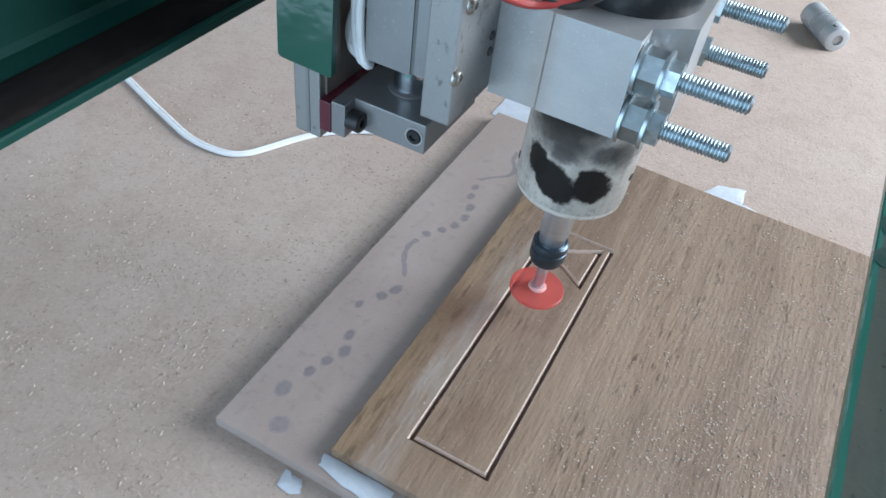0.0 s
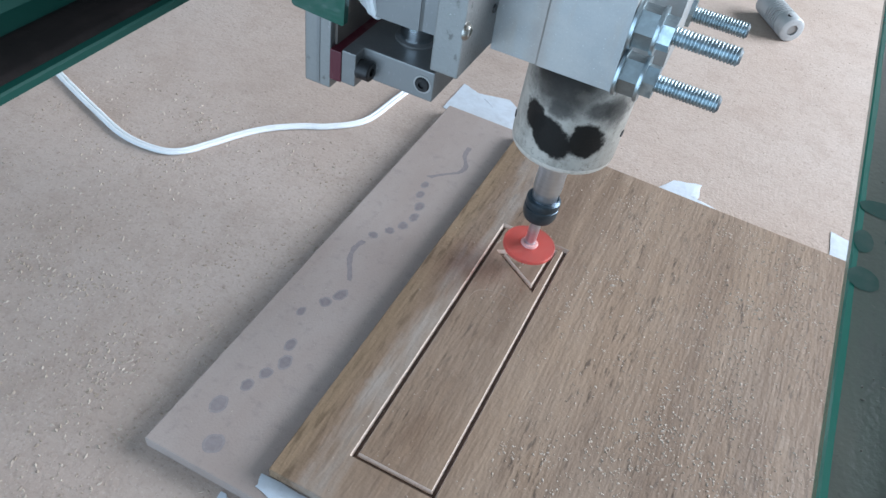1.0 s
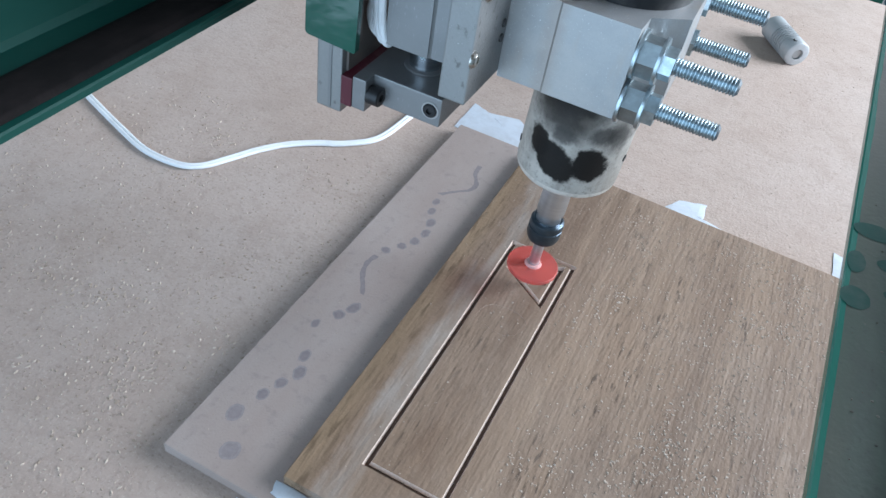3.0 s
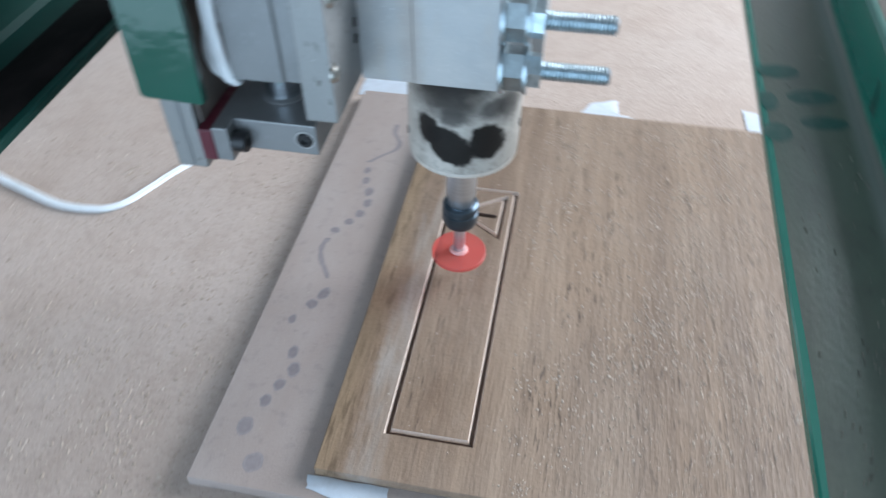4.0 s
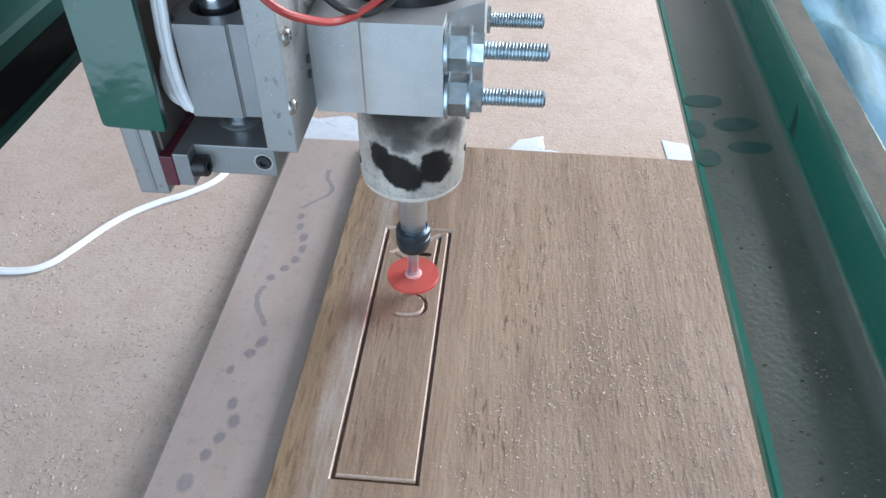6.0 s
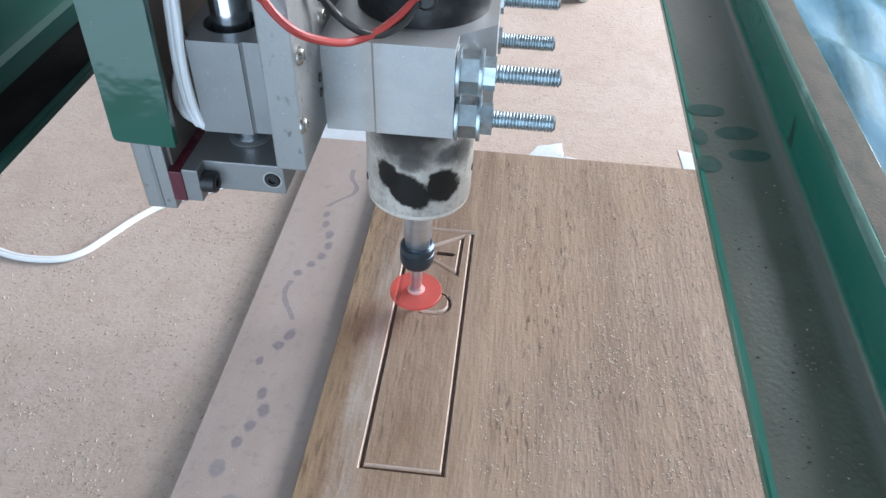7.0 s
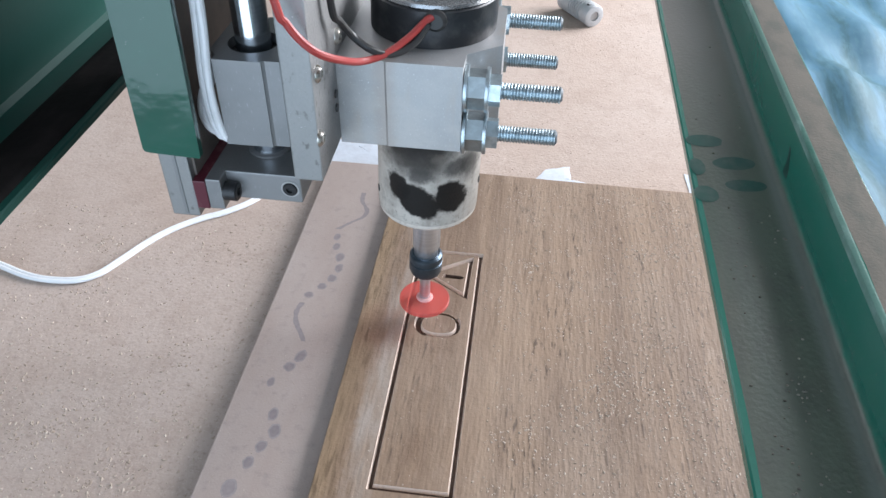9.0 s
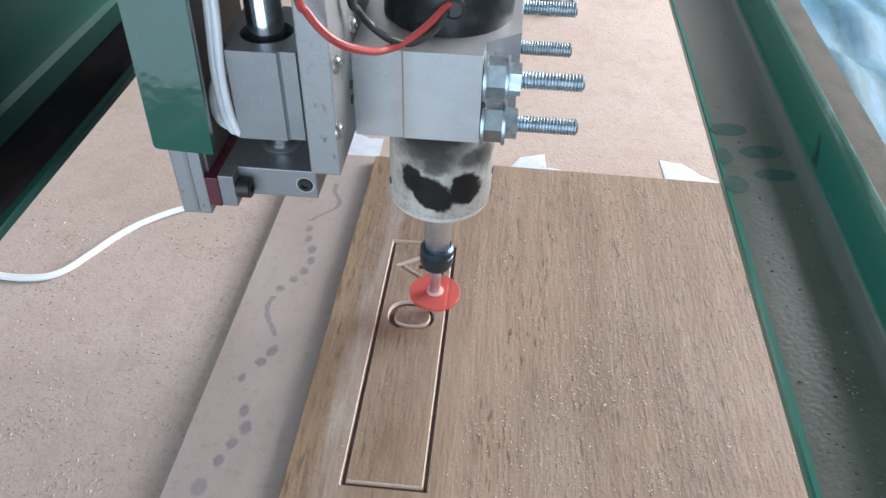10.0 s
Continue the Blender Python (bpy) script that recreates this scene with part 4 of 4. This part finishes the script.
def z_axis_frame():
    ob = thing("z_axis_frame", "aluminium post with a green bracket that carries the spindle slide", "machine axis")
    part("post", box(-0.0778, -0.0662, 0.0270, 0.0900, 0.1297, 0.34, 0.0008), ALU_WORN, ob, "scuffed aluminium post")
    part("post_groove", box(-0.0722, -0.0708, 0.0266, 0.0280, 0.1310, 0.1600, 0.0002), BLOCK, ob)
    part("side_plate", box(-0.0662, -0.0650, 0.0300, 0.0920, 0.1482, 0.34, 0.0002), BROWN, ob, "dusty dark side plate")
    part("spacer", box(-0.0660, -0.0609, 0.0262, 0.0915, 0.1348, 0.1480, 0.0004), MAROON, ob, "maroon painted spacer")
    # turned a little about the upright axis, its lower edge cut slightly askew
    w = [(-0.0742, 0.34), (-0.0787, 0.1664)] + [(-0.0769 - 0.0018 * math.cos(u), 0.1658 - 0.0018 * math.sin(u)) for u in (0.3, 0.8, 1.3)] + [(-0.0762, 0.1638), (-0.0594, 0.1607), (-0.0589, 0.1612), (-0.0535, 0.34)]
    bm = prism(w, 0.0235, 0.0264, "y", 0.0006)
    for v in bm.verts:
        v.co.y += 0.19 * (v.co.x + 0.0600)
    part("bracket", bm, GREEN, ob, "glossy green enamelled bracket", True)
    part("bracket_flange", box(-0.0646, -0.0612, 0.0265, 0.0330, 0.1618, 0.34, 0.0006), BROWN, ob)
    block = part("end_block", join(box(-0.0607, -0.0245, 0.0330, 0.0760, 0.1366, 0.1493, 0.0005), box(-0.0607, -0.0546, 0.0262, 0.0334, 0.1352, 0.1493, 0.0005)), BLOCK, ob, "milled aluminium shaft support")
    part("cap_screw", join(lathe([(0, 0.0005), (0.0017, 0.0005), (0.0017, 0.0035), (0.0034, 0.0035), (0.0039, 0.0030), (0.0039, -0.0020), (0, -0.0020)], 24, "x", (-0.0528, 0.0300, 0.1418))), BLACK, block, "black socket cap screw", True)
    part("cap_screw", lathe([(0, -0.0001), (0.0014, -0.0001), (0.0014, -0.0010), (0.0026, -0.0010), (0.0030, -0.0006), (0.0030, 0.0004)], 24, "y", (-0.0290, 0.0330, 0.1430)), BLACK, block, "black socket screw in a counterbore", True)
    part("counterbore", lathe([(0.0031, 0.0004), (0.0031, -0.0003), (0.0037, -0.0003), (0.0038, 0.0003)], 24, "y", (-0.0290, 0.0330, 0.1430)), ALU, block, "", True)
    part("guide_shaft", lathe([(0, 0.150), (0.0066, 0.150), (0.0066, 0.34), (0, 0.34)], 40, "z", (-0.0420, 0.0520, 0)), CHROME, ob, "polished round guide shaft", True)
    part("shaft_collar", lathe([(0, 0.1490), (0.0086, 0.1490), (0.0086, 0.1500), (0.0080, 0.1504), (0, 0.1504)], 40, "z", (-0.0420, 0.0520, 0)), BLOCK, ob, "", True)
    for dx, dy in ((0.0, 0.0), (0.0026, -0.0012)):
        part("hanging_cable", tube([(-0.0560 + dx, 0.0400 + dy, 0.34), (-0.0558 + dx, 0.0400 + dy, 0.25), (-0.0560 + dx, 0.0385 + dy, 0.215), (-0.0580 + dx, 0.0375 + dy, 0.187), (-0.0575 + dx, 0.0375 + dy, 0.170), (-0.0560 + dx, 0.0385 + dy, 0.1625),
                                    (-0.0565 + dx, 0.0420 + dy, 0.1605), (-0.0606 + dx * 0.3, 0.0400 + dy, 0.1655), (-0.0624 + dx * 0.3, 0.0405, 0.1710), (-0.0618 + dx * 0.3, 0.0425, 0.1775), (-0.0590 + dx * 0.3, 0.0450, 0.183), (-0.0580, 0.047, 0.19)], 0.0017), WHITE, ob, "white twin-core cable", True)
    return ob


def stud(y, z):
    """A threaded stud along x with its nuts and washers."""
    pitch, r = 0.00125, 0.0034
    prof = [(0, 0.0330), (r - 0.0005, 0.0330)]
    x = 0.0355
    while x < 0.0733:
        prof += [(r - 0.0005, x), (r, x + 0.42 * pitch), (r, x + 0.62 * pitch)]
        x += pitch
    prof += [(r - 0.0007, x), (r - 0.0012, x + 0.0005), (0, x + 0.0005)]
    bm = lathe(prof, 20, "x", (0, y, z))
    return bm


def carriage():
    ob = thing("spindle_slide", "aluminium slide with bearing block and spindle clamp, dusty", "machine carriage")
    plate = part("mounting_plate", box(-0.0240, -0.0130, 0.0260, 0.1420, 0.1537, 0.34, 0.0006), ALU_WORN, ob, "scuffed aluminium mounting plate")
    for y, z in ((0.0278, 0.1722), (0.0325, 0.1955), (0.0620, 0.1960), (0.0330, 0.2330)):
        part("screw", lathe([(0, 0.0006), (0.0012, 0.0006), (0.0013, 0.0016), (0.0022, 0.0014), (0.0032, 0.0003), (0.0033, -0.0004), (0, -0.0004)], 24, "x", (-0.0128, y, z)), BRASS, plate, "dirty button-head screw", True)
    for y, z in ((0.0535, 0.1700), (0.0538, 0.1760)):
        part("slot", lathe([(0, 0.0004), (0.0016, 0.0004), (0.0018, -0.0004), (0, -0.0004)], 16, "x", (-0.0128, y, z)), BLACK, plate, "dark screw hole")
    # bearing block round the shaft
    hole = [(-0.0420 + 0.0096 * math.cos(2 * math.pi * k / 32), 0.0520 + 0.0096 * math.sin(2 * math.pi * k / 32)) for k in range(32)]
    outer = [(-0.0527, 0.0360), (-0.0345, 0.0360), (-0.0345, 0.0366), (-0.0335, 0.0372), (-0.0280, 0.0372), (-0.0244, 0.0480), (-0.0244, 0.0700), (-0.0300, 0.0740), (-0.0540, 0.0740), (-0.0560, 0.0700), (-0.0560, 0.0440), (-0.0527, 0.0400)]
    bm = bmesh.new()
    loops = []
    for z in (0.1607, 0.1963):
        ring = [bm.verts.new((x, y, z)) for x, y in outer]
        inner = [bm.verts.new((x, y, z)) for x, y in hole]
        loops.append((ring, inner))
        edges = [bm.edges.new((r_[i], r_[(i + 1) % len(r_)])) for r_ in (ring, inner) for i in range(len(r_))]
        bmesh.ops.triangle_fill(bm, use_beauty=True, edges=edges)
    for which in (0, 1):
        a, b = loops[0][which], loops[1][which]
        for i in range(len(a)):
            bm.faces.new((a[i], a[(i + 1) % len(a)], b[(i + 1) % len(a)], b[i]))
    part("bearing_block", bm, BLOCK, ob, "grey aluminium linear bearing block")
    part("bearing_seal", lathe([(0.0068, 0.1600), (0.0068, 0.1925), (0.0096, 0.1925), (0.0096, 0.1600)], 32, "z", (-0.0420, 0.0520, 0)), BLACK, ob, "black bearing seal", True)
    # clamp: a block with two ears and a jaw round the motor
    z0, z1 = 0.1518, 0.1893
    outline = [(-0.0130, 0.0574), (0.0058, 0.0574), (0.0066, 0.0570), (0.0362, 0.0570), (0.0366, 0.0680), (0.0500, 0.0782), (0.0497, 0.1140), (0.0370, 0.1242), (0.0366, 0.1352), (-0.0130, 0.1352)]
    clamp = part("spindle_clamp", prism(outline, z0, z1, "z", 0.0002), ALU, ob, "grey cast aluminium spindle clamp")
    for y in (0.0630, 0.1292):
        for z in (0.1775, 0.1582):
            bolt = part("threaded_stud", stud(y, z), [STEEL, DULL_END], ob, "zinc-plated threaded stud", True)
            for p in bolt.data.polygons:
                p.material_index = 1 if p.center.x > 0.0731 and p.normal.x > 0.4 else 0
            part("washer", lathe([(0.0040, 0.0366), (0.0092, 0.0366), (0.0094, 0.0372), (0.0092, 0.0380), (0.0040, 0.0380)], 32, "x", (0, y, z)), STEEL, bolt, "", True)
            part("thick_nut", hexagon(0.0069, 0.0380, 0.0449, (y, z), -0.12 + 0.07 * (z > 0.17), 0.0008), NUT_DARK, bolt, "dull thick hex nut")
            part("washer", lathe([(0.0040, 0.0449), (0.0088, 0.0449), (0.0090, 0.0455), (0.0088, 0.0463), (0.0040, 0.0463)], 32, "x", (0, y, z)), STEEL, bolt, "", True)
            part("lock_nut", hexagon(0.0055, 0.0463, 0.0508, (y, z), -0.31 + 0.55 * (z > 0.17), 0.0006), STEEL, bolt, "bright hex lock nut")
    return ob


def spindle():
    """Built about its own axis, with the motor can's lower rim at z = 0."""
    ob = thing("spindle_motor", "grey spindle motor with black soot marks, held in the clamp", "motor")
    can = part("motor_can", lathe([(0, -0.0012), (0.0080, -0.0012), (0.0082, -0.0014), (0.0222, -0.0014), (0.0232, -0.0010), (0.0238, -0.0002), (0.0241, 0.0014), (0.0243, 0.004), (0.0245, 0.0925), (0, 0.0925)], 64), CAN, ob, "grey motor can with soot marks", True)
    part("rim", lathe([(0.0226, -0.00145), (0.0233, -0.00125), (0.02395, -0.0004), (0.02420, 0.0009), (0.02425, 0.0016)], 64), CAP_EDGE, can, "bright lower rim, a painted highlight", True)
    for u, z in ((-5, 0.0165), (200, 0.010)):
        x, y = 0.0244 * math.cos(radians(u)), 0.0244 * math.sin(radians(u))
        hole = part("vent_hole", lathe([(0, 0.0003), (0.0017, 0.0003), (0.0019, -0.0006), (0, -0.0006)], 16, "x"), BLACK, can, "dark screw hole")
        hole.matrix_basis = pose(x, y, z, 0, 0, u)
    top = part("motor_housing", lathe([(0, 0.0920), (0.0262, 0.0920), (0.0262, 0.1070), (0.0256, 0.1076), (0, 0.1076)], 64), HOUSING, ob, "black motor housing", True)
    part("rubber_grommet", lathe([(0, -0.0012), (0.0030, -0.0012), (0.0044, 0.0), (0.0046, 0.002), (0, 0.002)], 24, "y", (0.0035, -0.0262, 0.1040)), BLACK_WIRE, top, "", True)
    part("end_cap", lathe([(0, 0.1100), (0.0235, 0.1100), (0.0252, 0.1094), (0.0258, 0.1082), (0.0250, 0.1074)], 64), CAP, top, "steel motor end cap", True)
    part("cap_screw", lathe([(0.0, 0.0008), (0.0012, 0.0008), (0.0015, 0.0022), (0.0034, 0.0018), (0.0038, 0.0)], 24, "z", (-0.0045, -0.0185, 0.1100)), STEEL, top, "", True)
    part("vent_hole", lathe([(0.0, 0.0004), (0.0034, 0.0003), (0.0036, 0.0)], 24, "z", (0.0085, -0.0155, 0.1100)), BLACK, top, "dark vent hole in the end cap", True)
    part("red_wire", tube([(0.0026, -0.0265, 0.1057), (0.0001, -0.0280, 0.1045), (-0.0055, -0.0340, 0.1000), (-0.0131, -0.0420, 0.0964), (-0.0204, -0.0500, 0.0967), (-0.0248, -0.0670, 0.1054), (-0.0297, -0.0745, 0.1111), (-0.0349, -0.0760, 0.1163), (-0.0383, -0.0770, 0.1216), (-0.0401, -0.0780, 0.1256), (-0.0431, -0.0780, 0.1456), (-0.0451, -0.0760, 0.1956)], 0.0014), RED_WIRE, ob, "red insulated wire", True)
    part("black_wire", tube([(0.0009, -0.0280, 0.1031), (-0.0035, -0.0340, 0.0977), (-0.0105, -0.0400, 0.0957), (-0.0176, -0.0440, 0.0986), (-0.0245, -0.0430, 0.1027), (-0.0284, -0.0460, 0.1093), (-0.0300, -0.0500, 0.1147), (-0.0305, -0.0520, 0.1347), (-0.0310, -0.0500, 0.1847)], 0.0014), BLACK_WIRE, ob, "black insulated wire", True)
    # everything below turns
    shaft = part("shaft", lathe([(0, 0.004), (0.0071, 0.004), (0.0071, -0.0300), (0.0064, -0.0312), (0.0064, -0.0372), (0, -0.0372)], 40), TURNED, ob, "ground steel spindle shaft", True)
    prof = [(0.0060, -0.0355), (0.0074, -0.0352), (0.0086, -0.0362), (0.0088, -0.0375), (0.0088, -0.0395), (0.0084, -0.0398), (0.0084, -0.0404), (0.0088, -0.0407), (0.0088, -0.0455), (0.0078, -0.0484), (0.0062, -0.0490), (0.0034, -0.0490), (0.0030, -0.0470)]
    part("collet_nut", lathe(prof, 40), BLUED, shaft, "blued steel collet nut", True)
    part("bit", lathe([(0, -0.0480), (0.0029, -0.0480), (0.0029, -0.0760), (0.0003, -0.0852), (0, -0.0852)], 28), TURNED, shaft, "steel engraving bit", True)
    part("hub", lathe([(0.0030, -0.0672), (0.0041, -0.0674), (0.0047, -0.0684), (0.0047, -0.0690), (0.0030, -0.0690)], 28), HUB, shaft, "pale hub of the disc", True)
    part("collar_disc", lathe([(0.0030, -0.0684), (0.0135, -0.0688), (0.0139, -0.0692), (0.0139, -0.0708), (0.0134, -0.0713), (0.0030, -0.0710)], 56), DISC, shaft, "translucent red plastic disc", True)
    return ob, shaft


workshop()
machine_frame()
tarpaulin()
bed_carrier()
BOARD, TAKEN = board()
ON_BED = [bed(), plank(), BOARD, *tapes(), bed_cable(), coupling(), sawdust()]
Z_FRAME = z_axis_frame()
SLIDE = carriage()
SPINDLE, SHAFT = spindle()


def motions():
    for ob in ON_BED:
        start = ob.matrix_basis.copy()
        walk(ob, [(t, Matrix.Translation((x, 0, 0)) @ start) for t, x in BED])
    walk(Z_FRAME, [(t, pose(0, y, 0)) for t, y, _ in CARRIAGE])
    walk(SLIDE, [(t, pose(0, y, z)) for t, y, z in CARRIAGE])
    walk(SPINDLE, [(t, pose(AX, AY + y, 0.0972 + z, 0, 1.4, 0)) for t, y, z in CARRIAGE])
    walk(SHAFT, [(k / 10, pose(0, 0, 0, 0, 0, -80 * k)) for k in range(101)])
    for ob, t in TAKEN:
        if t < 9.95:
            walk(ob, [(0.0, pose(0, 0, 0)), (t - 0.04, pose(0, 0, 0)), (t + 0.04, pose(0, 0, -0.0031)), (10.0, pose(0, 0, -0.0031))])


motions()
